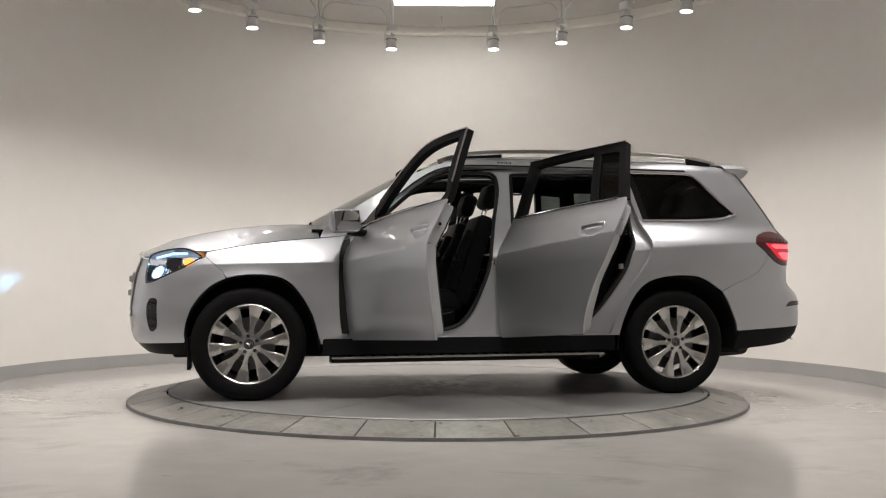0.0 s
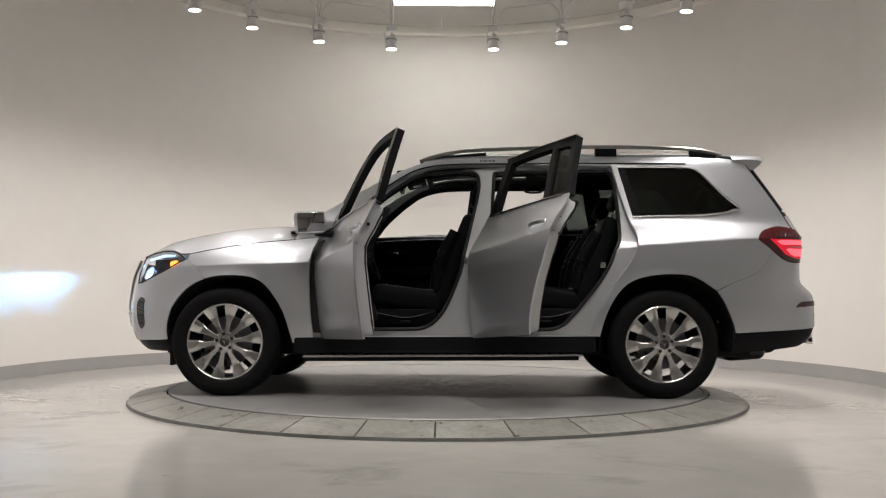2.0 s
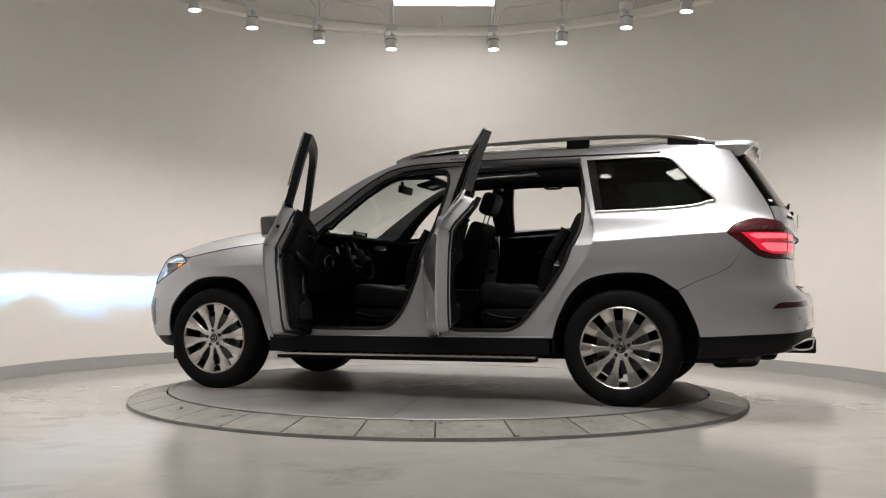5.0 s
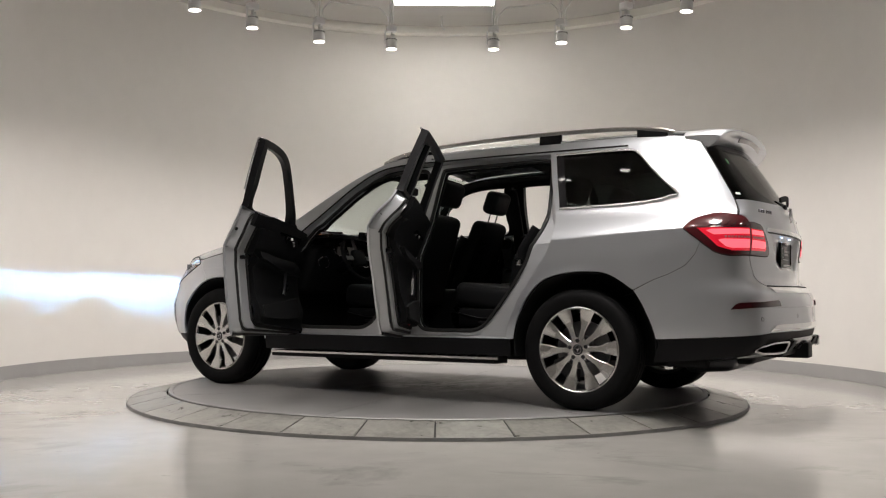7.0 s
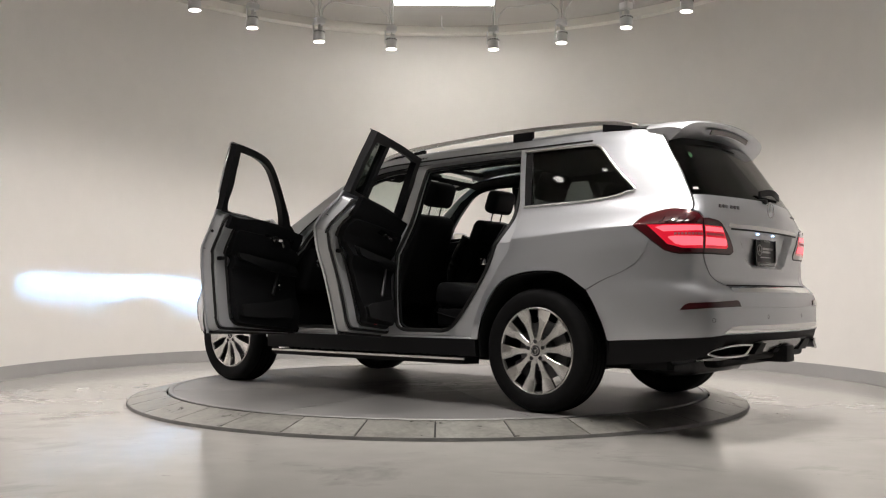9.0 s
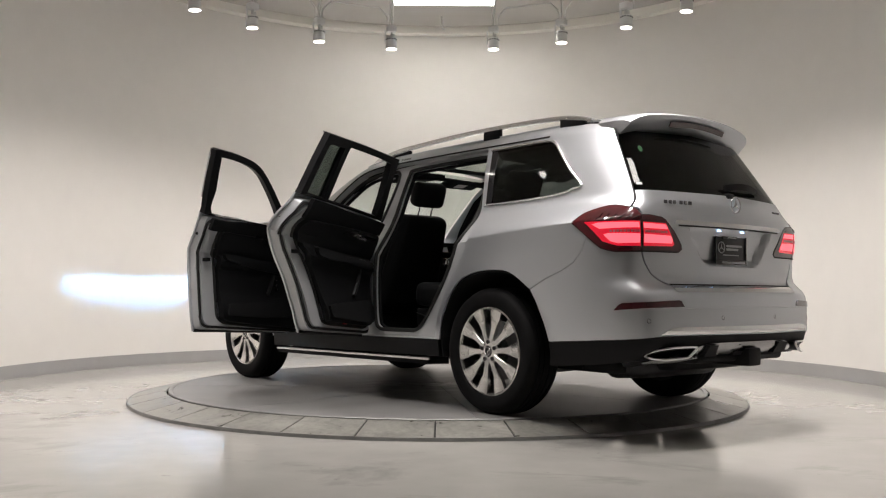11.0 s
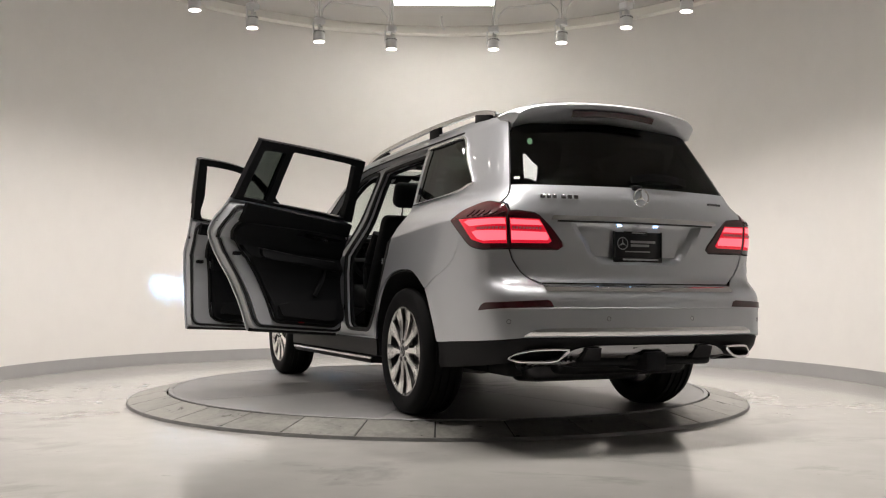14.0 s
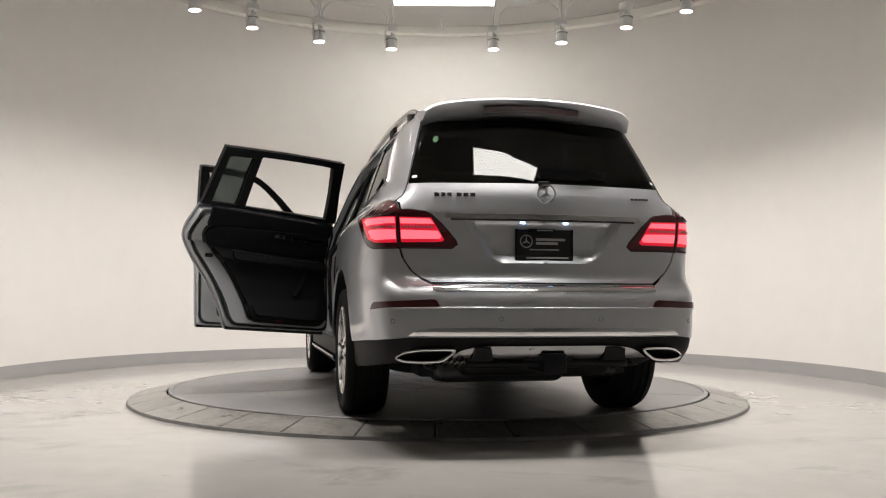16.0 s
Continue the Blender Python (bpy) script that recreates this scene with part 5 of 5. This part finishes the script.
    # bright strips
    def across(z, w, r, out, name, material, label="", zend=None, flat=1.0):
        ys = np.linspace(0, w, 24)
        half = [(u_at_y(y, z + (zend or 0) * (y / w) ** 8), z + (zend or 0) * (y / w) ** 8) for y in ys]
        p = on_side(half, -out)
        path = [Vector((q.x, -q.y, q.z)) for q in p[::-1]] + p[1:]
        return part(name, sweep(path, [(a, b * flat) for a, b in ring_section(r, 10)]), material, car, label)
    bar = [(u_at_y(y, 1.12), z) for y, z in ((0.535, 1.112), (0.525, 1.134), (0.0, 1.136), (0.0, 1.110))]
    part("handle_strip", skin(bar, both=True, step=0.012, thick=0.02, inset=-0.007, sink=lambda u, z: np.where(z > 1.122, (z - 1.122) * 0.25, (1.122 - z) * 0.1)), M_CHROME, car, "chrome tailgate strip")
    # dark bar in place of the recess shadow below the chrome strip
    across(1.105, 0.50, 0.005, 0.002, "strip_shadow", M_SEAL)
    across(0.654, 0.86, 0.004, 0.001, "bumper_crease", M_PAINT)
    sill = [(u_at_y(y, 0.75), z) for y, z in ((0.60, 0.742), (0.60, 0.771), (0.0, 0.771), (0.0, 0.738), (0.585, 0.738))]
    part("load_sill_strip", skin(sill, both=True, step=0.014, thick=0.008, inset=-0.004), M_CHROME, car, "bright load sill strip")
    across(0.776, 0.60, 0.004, 0.004, "sill_seal", M_SEAL)
    low = [(u_at_y(y, 0.52), z) for y, z in ((0.735, 0.509), (0.70, 0.531), (0.665, 0.545), (0.6, 0.551), (0.0, 0.551), (0.0, 0.512), (0.6, 0.509))]
    part("bumper_chrome", skin(low, both=True, step=0.011, thick=0.012, inset=-0.010, sink=lambda u, z: np.where(z > 0.53, (z - 0.53) * 0.10, (0.53 - z) * 0.55)), M_CHROME, car, "chrome bumper strip")
    sk = [(u_at_y(y, 0.44), z) for y, z in ((0.545, 0.402), (0.50, 0.424), (0.45, 0.445), (0.40, 0.457), (0.34, 0.463), (0.0, 0.464), (0.0, 0.40), (0.40, 0.398))]
    part("skid_plate", skin(sk, both=True, step=0.02, thick=0.012, inset=-0.008), M_SKID, car, "polished metal skid trim")
    for ya, yb in ((0.30, 0.41), (-0.12, 0.135), (-0.41, -0.285)):
        q = [(-2.745, ya, 0.385), (-2.745, yb, 0.385), (-2.781, yb - 0.015, 0.448), (-2.781, ya + 0.015, 0.448)]
        part("diffuser_pocket", raw(q + [(x + 0.2, y, z) for x, y, z in q], [(0, 1, 2, 3), (4, 7, 6, 5), (0, 4, 5, 1), (1, 5, 6, 2), (2, 6, 7, 3), (3, 7, 4, 0)]), M_BLACK, car, smooth=0)
    part("diffuser", box(-2.72, -2.4, -0.44, 0.44, 0.345, 0.40, 0.025, 3), M_BLACK, car)
    # star, letters, plate
    part("badge", moved(star_mesh(0.047, 0.008), Matrix.Translation((-2.69, 0, 1.245)) @ pose(0, 0, 0, 90, 0, -90) @ pose(0, 0, 0)), M_CHROME, car, "chrome ring emblem")
    part("wiper_foot", box(-2.665, -2.61, -0.03, 0.03, 1.285, 1.315, 0.01), M_BLACK, car)
    part("rear_wiper", sweep(smooth_path([(-2.63, 0.02, 1.345), (-2.635, -0.1, 1.362), (-2.63, -0.22, 1.362), (-2.60, -0.36, 1.347)], 5), [(0.006, 0.022), (-0.008, 0.016), (-0.008, -0.012), (0.006, -0.016)]), M_BLACK, car, "black rear wiper")
    for (y, z, wd, h) in ((0.668, 1.338, 0.038, 0.014), (-0.665, 1.338, 0.038, 0.014)):
        u = u_at_y(abs(y), z)
        q = [(u - wd / 2, z - h / 2), (u + wd / 2, z - h / 2), (u + wd / 2, z + h / 2), (u - wd / 2, z + h / 2)]
        part("window_label", skin(q, thick=0.001, inset=0.0025, mirror=y < 0), M_PAPER, car, "small white window label")
    u = u_at_y(0.535, 1.554)
    part("round_sticker", skin([(u + 0.021 * math.cos(a), 1.556 + 0.019 * math.sin(a)) for a in np.linspace(0, 6.283, 17)[:-1]], thick=0.001, inset=0.0025, step=0.02), M_GREEN, car, "round green window sticker")
    plate = part("licence_plate", box(-2.655, -2.647, -0.155, 0.155, 0.90, 1.06, 0.003), M_PLATE, car, "black dealer licence plate with grey print")
    part("plate_frame", merge(box(-2.661, -2.655, -0.158, 0.158, 0.897, 0.925, 0.002), box(-2.661, -2.655, -0.06, 0.09, 1.047, 1.063, 0.002), box(-2.661, -2.655, 0.147, 0.158, 0.925, 1.063, 0.002), box(-2.661, -2.655, -0.158, -0.147, 0.925, 1.063, 0.002)), M_GLOSS, plate)
    part("plate_emblem", moved(star_mesh(0.032, 0.002), Matrix.Translation((-2.658, 0.098, 0.998)) @ pose(0, 0, 0, 90, 0, -90)), M_PLATEINK, plate)
    for y0, y1, z, h in ((0.045, -0.115, 1.008, 0.013), (0.045, -0.075, 0.988, 0.013), (0.08, -0.08, 0.955, 0.006), (0.10, -0.13, 0.912, 0.009), (0.04, -0.045, 1.056, 0.006)):
        part("print_bar", box(-2.6635 if z < 0.93 or z > 1.04 else -2.657, -2.655, min(y0, y1), max(y0, y1), z - h / 2, z + h / 2), M_PLATEINK, plate, smooth=0)


def lettering(widths, y, z, size, name):
    """Raised chrome bars, one for each sign of the model mark; y is where the row starts."""
    for w in widths:
        if w > 0:
            yc = y - w / 2
            q = Vector(surface(u_at_y(abs(yc), z), z))
            part(name, box(q.x - 0.0015, q.x + 0.006, yc - w * 0.36, yc + w * 0.36, z + size * 0.12, z + size * 0.88, 0.0012, 1), M_DARKCHROME, car, "small raised chrome sign")
        y -= abs(w)


def build_front():
    for k in (1, -1):
        F = Matrix.Diagonal((1, k, 1, 1))
        house = part("headlight", moved(skin(HEADLAMP, step=0.03, thick=0.004, inset=0.17), F), M_BOWL, car, "lit headlight with clear cover")
        part("cover", moved(skin(HEADLAMP, step=0.025, thick=0.004, inset=0.0), F), M_LAMPGLASS, house, "clear lamp cover")
        part("lamp_edge", moved(strip(grow(HEADLAMP, 0.003), 0.005, 0.0, closed=True), F), M_SEAL, house)
        part("side_marker", moved(skin([(1.895, 0.948), (1.935, 0.968), (1.985, 0.955), (1.975, 0.925), (1.945, 0.912)], step=0.02, thick=0.01, inset=0.025), F), M_AMBER, house, "glowing amber side marker")
        part("eyebrow", moved(skin([(1.98, 1.008), (2.10, 1.010), (2.255, 0.978), (2.25, 0.965), (2.10, 0.995), (1.98, 0.996)], step=0.02, thick=0.01, inset=0.02), F), M_XENON, house, "glowing white light strip")
        glow = [(2.175 + 0.062 * math.cos(q), 0.872 + 0.05 * math.sin(q)) for q in np.linspace(0, 6.283, 25)[:-1]]
        part("reflector_bowl", moved(skin(glow, step=0.02, thick=0.01, inset=0.035, sink=lambda u, z: 0.03 * np.clip(1 - ((u - 2.175) / 0.062) ** 2 - ((z - 0.872) / 0.05) ** 2, 0, 1)), F), M_XENON, house, "bluish glowing reflector")
        part("bowl_rim", moved(strip(glow, 0.005, -0.028, closed=True), F), M_CHROME, house)
        lens = [(2.045 + 0.036 * math.cos(q), 0.905 + 0.034 * math.sin(q)) for q in np.linspace(0, 6.283, 21)[:-1]]
        part("projector_lens", moved(skin(lens, step=0.016, thick=0.01, inset=0.045, sink=lambda u, z: -0.02 * np.clip(1 - ((u - 2.045) / 0.036) ** 2 - ((z - 0.905) / 0.034) ** 2, 0, 1)), F), M_GLOSS, house, "dark round lens")
        part("lens_ring", moved(strip(lens, 0.004, -0.038, closed=True), F), M_CHROME, house)
        part("lamp_fin", moved(strip([(2.105, 0.85), (2.09, 0.90), (2.11, 0.955), (2.16, 0.975)], 0.005, -0.03), F), M_CHROME, house)
        zc, ye = 0.925, 0.735 * k
        part("beam_source", box(1.95, 1.952, ye - 0.012, ye + 0.012, zc - 0.0015, zc + 0.0015), M_BEAM, house, smooth=0)
        y0, y1 = (ye - 0.06, ye + 0.038) if k > 0 else (ye - 0.062, ye + 0.050)
        # hidden slit box added round the source to shape the beam on the wall
        mask = merge(box(2.03, 2.034, y0, y1, zc - 0.0012, zc + 0.03), box(1.974, 1.977, y0, y1, zc - 0.04, zc - (0.0036 if k > 0 else 0.0047)),
                     box(1.94, 2.034, y0, y1, zc + 0.03, zc + 0.033), box(1.94, 2.034, y0, y1, zc - 0.043, zc - 0.04),
                     box(1.938, 1.942, y0, y1, zc - 0.043, zc + 0.033),
                     box(1.94, 2.034, y0 - 0.003, y0, zc - 0.043, zc + 0.033), box(1.94, 2.034, y1, y1 + 0.003, zc - 0.043, zc + 0.033))
        part("projector", mask, M_BOWL, house, smooth=0)
        fog = curve2([(2.165, 0.65), (2.14, 0.684), (2.10, 0.68), (2.082, 0.65), (2.08, 0.52), (2.10, 0.475), (2.14, 0.462), (2.16, 0.52), (2.165, 0.65)], 4)[:-1]
        grille = part("side_intake", moved(skin(fog, step=0.02, thick=0.006, inset=-0.002), F), M_GLOSS, car, "black mesh side intake")
        for i in range(9):
            z = 0.48 + i * 0.022
            part("mesh_bar", moved(strip([(2.09, z), (2.155, z + 0.016)], 0.003, 0.003), F), M_POCKET, grille)
    gr = [(2.42, 0.955), (2.42, 0.56), (2.46, 0.475), (U_MID_F, 0.455), (U_MID_F, 0.955)]
    g = part("radiator_grille", skin(gr, both=True, inset=0.05), M_BLACK, car, "black radiator grille with silver slats")
    for z in (0.72, 0.82):
        half = on_side([(u, z) for u in np.linspace(2.44, U_MID_F, 14)], 0.01)
        path = half + [Vector((q.x, -q.y, q.z)) for q in half[::-1][1:]]
        part("slat", sweep(path, [(0.012, 0.024), (-0.012, 0.018), (-0.012, -0.018), (0.012, -0.024)]), M_STEEL, g)
    part("grille_surround", sweep(on_side(dense_open(gr[:4], 0.04), -0.004), ring_section(0.012)), M_CHROME, g)
    part("badge", moved(star_mesh(0.10, 0.012), Matrix.Translation((2.335, 0, 0.77)) @ pose(0, 0, 0, 90, 0, 90)), M_CHROME, car, "large chrome ring emblem")


def build_roof_rails():
    for k in (1, -1):
        pts = [(0.13, 0.58, 1.700), (0.03, 0.585, 1.735), (-0.107, 0.585, 1.764), (-0.316, 0.585, 1.786), (-0.735, 0.585, 1.803), (-1.153, 0.585, 1.811), (-1.57, 0.58, 1.808), (-1.85, 0.575, 1.797), (-2.0, 0.572, 1.778), (-2.10, 0.57, 1.752)]
        path = smooth_path([(x, y * k, z) for x, y, z in pts], 6)
        rail = part("roof_rail", sweep(path, [(0.016, 0.010), (0.010, 0.017), (-0.010, 0.017), (-0.016, 0.010), (-0.014, -0.010), (0.014, -0.010)]), M_ALU, car, "satin silver roof rail")
        for x0, x1 in ((0.05, -0.36), (-1.165, -1.325), (-1.86, -2.06)):
            bm = box(x1, x0, k * 0.583 - 0.013, k * 0.583 + 0.013, 1.735, 1.80, 0.004)
            for v in bm.verts:
                if v.co.z > 1.76:
                    v.co.z = float(np.interp(v.co.x, [p[0] for p in pts[::-1]], [p[2] for p in pts[::-1]])) - 0.006
                    if x0 > 0 and v.co.x < -0.1:
                        v.co.z = 1.772
            part("rail_foot", bm, M_BLACK, rail, "black rail foot")
    part("aerial", box(-2.12, -2.10, -0.006, 0.006, 1.79, 1.83, 0.004), M_BLACK, car)
    for i in range(7):
        u = -0.315 - i * 0.016
        part("roof_label", skin([(u, 1.696), (u - 0.011, 1.696), (u - 0.011, 1.710), (u, 1.710)], thick=0.001, inset=-0.001, step=0.02), M_STEEL if i % 2 else M_POCKET, car)


# ---- cabin ----
def cushion(w, d, h, bevel=0.05):
    bm = box(-d / 2, d / 2, -w / 2, w / 2, 0, h, bevel, 4)
    return bm


def build_seat(name, x, y, lean=17, z=0.44, w=0.52, back=0.66, head=True, depth=0.54, label="black leather car seat"):
    seat = part(name, moved(cushion(w, depth, 0.17, 0.055), pose(x, y, z + 0.14, 0, -7, 0)), M_CLOTH, car, label)
    part("seat_base", box(x - depth * 0.42, x + depth * 0.42, y - w * 0.42, y + w * 0.42, 0.43, z + 0.16, 0.02), M_BLACK, seat)
    bx, bz = x - depth / 2 + 0.02, z + 0.23
    m = pose(bx, y, bz, 0, -lean, 0)
    bm = box(-0.09, 0.07, -w / 2, w / 2, -0.05, back, 0.05, 4)
    for v in bm.verts:
        if v.co.z > back * 0.6:
            v.co.y *= 1 - 0.25 * (v.co.z - back * 0.6) / (back * 0.4)
            v.co.x *= 0.8
    part("backrest", moved(bm, m), M_CLOTH, seat)
    for s in (-1, 1):
        part("bolster", moved(sweep(smooth_path([(0.06, s * w * 0.42, 0.05), (0.10, s * w * 0.44, 0.25), (0.07, s * w * 0.38, back * 0.75)], 5), ring_section(0.045, 10)), m), M_CLOTH, seat)
    if head:
        for s in (-0.06, 0.06):
            part("headrest_post", moved(sweep([(-0.01, s, back - 0.03), (-0.005, s, back + 0.10)], ring_section(0.006)), m), M_CHROME, seat)
        hb = box(-0.06, 0.055, -0.14, 0.14, back + 0.07, back + 0.26, 0.045, 4)
        part("headrest", moved(hb, m), M_CLOTH, seat)
    part("side_cover", box(x - depth * 0.4, x + depth * 0.4, y + w * 0.46, y + w * 0.5, z + 0.03, z + 0.15, 0.012) if y > 0 else box(x - depth * 0.4, x + depth * 0.4, y - w * 0.5, y - w * 0.46, z + 0.03, z + 0.15, 0.012), M_BLACK, seat)
    side = 1 if y > 0 else -1
    yo = y + side * w * 0.505
    part("side_line", sweep(smooth_path([(x + depth * 0.40, yo, z + 0.12), (x, yo + side * 0.004, z + 0.085), (x - depth * 0.36, yo, z + 0.13)], 5), ring_section(0.004, 6)), M_POCKET, seat)
    part("recline_switch", box(x - 0.03, x + 0.05, yo - 0.006, yo + 0.006, z + 0.05, z + 0.066, 0.004), M_POCKET, seat)
    return seat


def build_cabin():
    for y in (0.38, -0.38):
        build_seat("front_seat", 0.22, y, 20, 0.46)
    for y in (0.42, -0.42):
        build_seat("second_row_seat", -0.80, y, 23, 0.47, w=0.56, back=0.64)
    build_seat("second_row_seat", -0.83, 0.0, 23, 0.47, w=0.26, back=0.58, head=False)
    for y in (0.36, -0.36):
        build_seat("third_row_seat", -1.72, y, 22, 0.62, w=0.5, back=0.55, depth=0.45)
    dash = box(0.66, 1.05, -0.78, 0.78, 0.72, 1.10, 0.07, 4)
    for v in dash.verts:
        if v.co.z < 0.9:
            v.co.x += 0.10
    d = part("dashboard", dash, M_CLOTH, car, "black dashboard with chrome rimmed vents")
    part("instrument_hood", moved(box(-0.12, 0.12, -0.2, 0.2, -0.05, 0.07, 0.045, 4), pose(0.80, 0.38, 1.10, 0, -8, 0)), M_CLOTH, d)
    for y in (0.46, 0.30):
        part("dial", moved(lathe([(0.0, 0.0), (0.052, 0.002), (0.058, 0.012), (0.062, 0.0)], 28), pose(0.672, y, 1.07, 0, -80, 0)), M_CHROME, d)
        part("dial_face", moved(lathe([(0.0, 0.004), (0.05, 0.004)], 24), pose(0.671, y, 1.07, 0, -80, 0)), M_GLOSS, d)
    for y, z in ((0.66, 0.96), (0.12, 0.98), (-0.05, 0.98), (-0.66, 0.96)):
        part("air_vent", moved(sweep([(0.045 * math.cos(a) , 0.07 * math.sin(a), 0) for a in np.linspace(0, 6.283, 17)[:-1]], ring_section(0.006), closed=True), pose(0.655, y, z, 0, -90, 0)), M_CHROME, d)
    part("centre_screen", moved(box(-0.008, 0.008, -0.13, 0.13, -0.08, 0.08, 0.006), pose(0.70, 0.03, 1.15, 0, -10, 0)), M_GLOSS, d)
    part("centre_console", box(-0.35, 0.75, -0.13, 0.13, 0.42, 0.76, 0.04, 3), M_CLOTH, car, "black centre console")
    part("console_trim", box(0.1, 0.6, -0.10, 0.10, 0.757, 0.768, 0.004), M_GLOSS, car)
    st = pose(0.53, 0.38, 1.0, 0, -66, 0)
    ring = [(0.185 * math.cos(a), 0.185 * math.sin(a), 0) for a in np.linspace(0, 2 * math.pi, 41)[:-1]]
    wheel = part("steering_wheel", moved(sweep(ring, ring_section(0.017, 10), closed=True), st), M_CLOTH, car, "black leather steering wheel")
    part("steering_hub", moved(box(-0.07, 0.07, -0.075, 0.075, -0.02, 0.03, 0.025, 3), st), M_CLOTH, wheel)
    for a in (0, 180, 270):
        part("wheel_spoke", moved(box(0.05, 0.18, -0.018, 0.018, -0.008, 0.008, 0.006), st @ pose(0, 0, 0, 0, 0, a + 90)), M_STEEL, wheel)
    part("steering_column", moved(lathe([(0.04, 0.0), (0.05, -0.2)], 16), st), M_BLACK, wheel)
    mir = part("rear_view_mirror", moved(box(-0.018, 0.018, -0.12, 0.12, -0.032, 0.032, 0.014, 3), pose(0.30, 0.0, 1.565, 0, -8, 0)), M_BLACK, car, "black rear view mirror")
    part("mirror_stem", sweep([(0.31, 0, 1.58), (0.335, 0, 1.635)], ring_section(0.012)), M_BLACK, mir)
    for y in (0.38, -0.38):
        part("sun_visor", moved(box(-0.08, 0.08, -0.19, 0.19, -0.012, 0.012, 0.008), pose(0.20, y, 1.645, 0, 14, 0)), M_LINER, car, "dark sun visor")
        part("visor_label", moved(box(-0.035, 0.035, -0.05, 0.05, -0.0155, -0.0125), pose(0.20, y, 1.645, 0, 14, 0)), M_PAPER, car, "pale printed visor label", smooth=0)
        part("grab_handle", sweep(smooth_path([(-0.72, y * 1.55, 1.64), (-0.74, y * 1.5, 1.605), (-0.86, y * 1.5, 1.605), (-0.88, y * 1.55, 1.64)], 4), ring_section(0.009)), M_POCKET, car)
    part("overhead_console", box(0.08, 0.34, -0.12, 0.12, 1.66, 1.70, 0.015), M_LINER, car)
    # inner linings
    lining = ([(0.68, 1.245), (0.5, 1.40), (0.31, 1.55)] + [(0.05, 1.66), (-1.9, 1.70), (-2.2, 1.70)] + [(-2.45, 1.68), (-2.48, 1.25), (-2.45, 0.6), (-2.05, 0.6), (-1.95, 0.80), (-1.65, 0.92), (-1.35, 0.86), (-1.25, 0.80)]
              + [(-1.36, 1.05), (-1.36, 1.17), (-1.33, 1.318), (-1.26, 1.64)] + [(-0.06, 1.645), (0.14, 1.60), (0.31, 1.505), (0.5, 1.355), (0.65, 1.225)])
    lin = pair("side_lining", skin(lining, [grow(D_WIN, 0.0)], step=0.05, thick=0.015, inset=0.055), M_LINER, "black inner side lining")
    part("rear_lining", skin([(-2.60, 1.29), (-2.76, 0.80), (-2.9, 0.78), (U_MID_R, 0.78), (U_MID_R, 1.29)], both=True, step=0.05, thick=0.01, inset=0.06), M_LINER, car)
    frm = [(-0.39, 1.63), (-0.39, 0.45), (-0.15, 0.45), (-0.22, 0.9), (-0.30, 1.3), (-0.31, 1.63)]
    part("pillar_lining", skin(frm, mirror=True, thick=0.02, inset=0.075), M_LINER, car)
    bag = smooth_path([(-0.55, 0.55, 0.44), (-0.50, 0.60, 0.56), (-0.58, 0.62, 0.66), (-0.53, 0.58, 0.74)], 5)
    part("plastic_wrap", sweep(bag, [(0.03, 0.02), (-0.01, 0.035), (-0.03, -0.01), (0.01, -0.03)]), M_TINT, car, "crumpled clear plastic wrap")


build_shell()
build_jamb()
build_doors()
build_wheels()
build_underbody()
build_rear()
lettering([0.036, 0.03, 0.032, -0.016, 0.036, 0.034, 0.036], 0.585, 1.222, 0.026, "model_sign")
lettering([0.024, 0.024, 0.02, 0.018, 0.009, 0.018], -0.49, 1.226, 0.016, "drive_sign")
build_front()
build_roof_rails()
build_cabin()


def motions():
    walk(car, [(t, pose(0, 0, DECK, 0, 0, a) @ pose(0, -0.013, 0)) for t, a in TURN])
    walk(platform, [(t, pose(0, 0, 0, 0, 0, a)) for t, a in TURN])


motions()
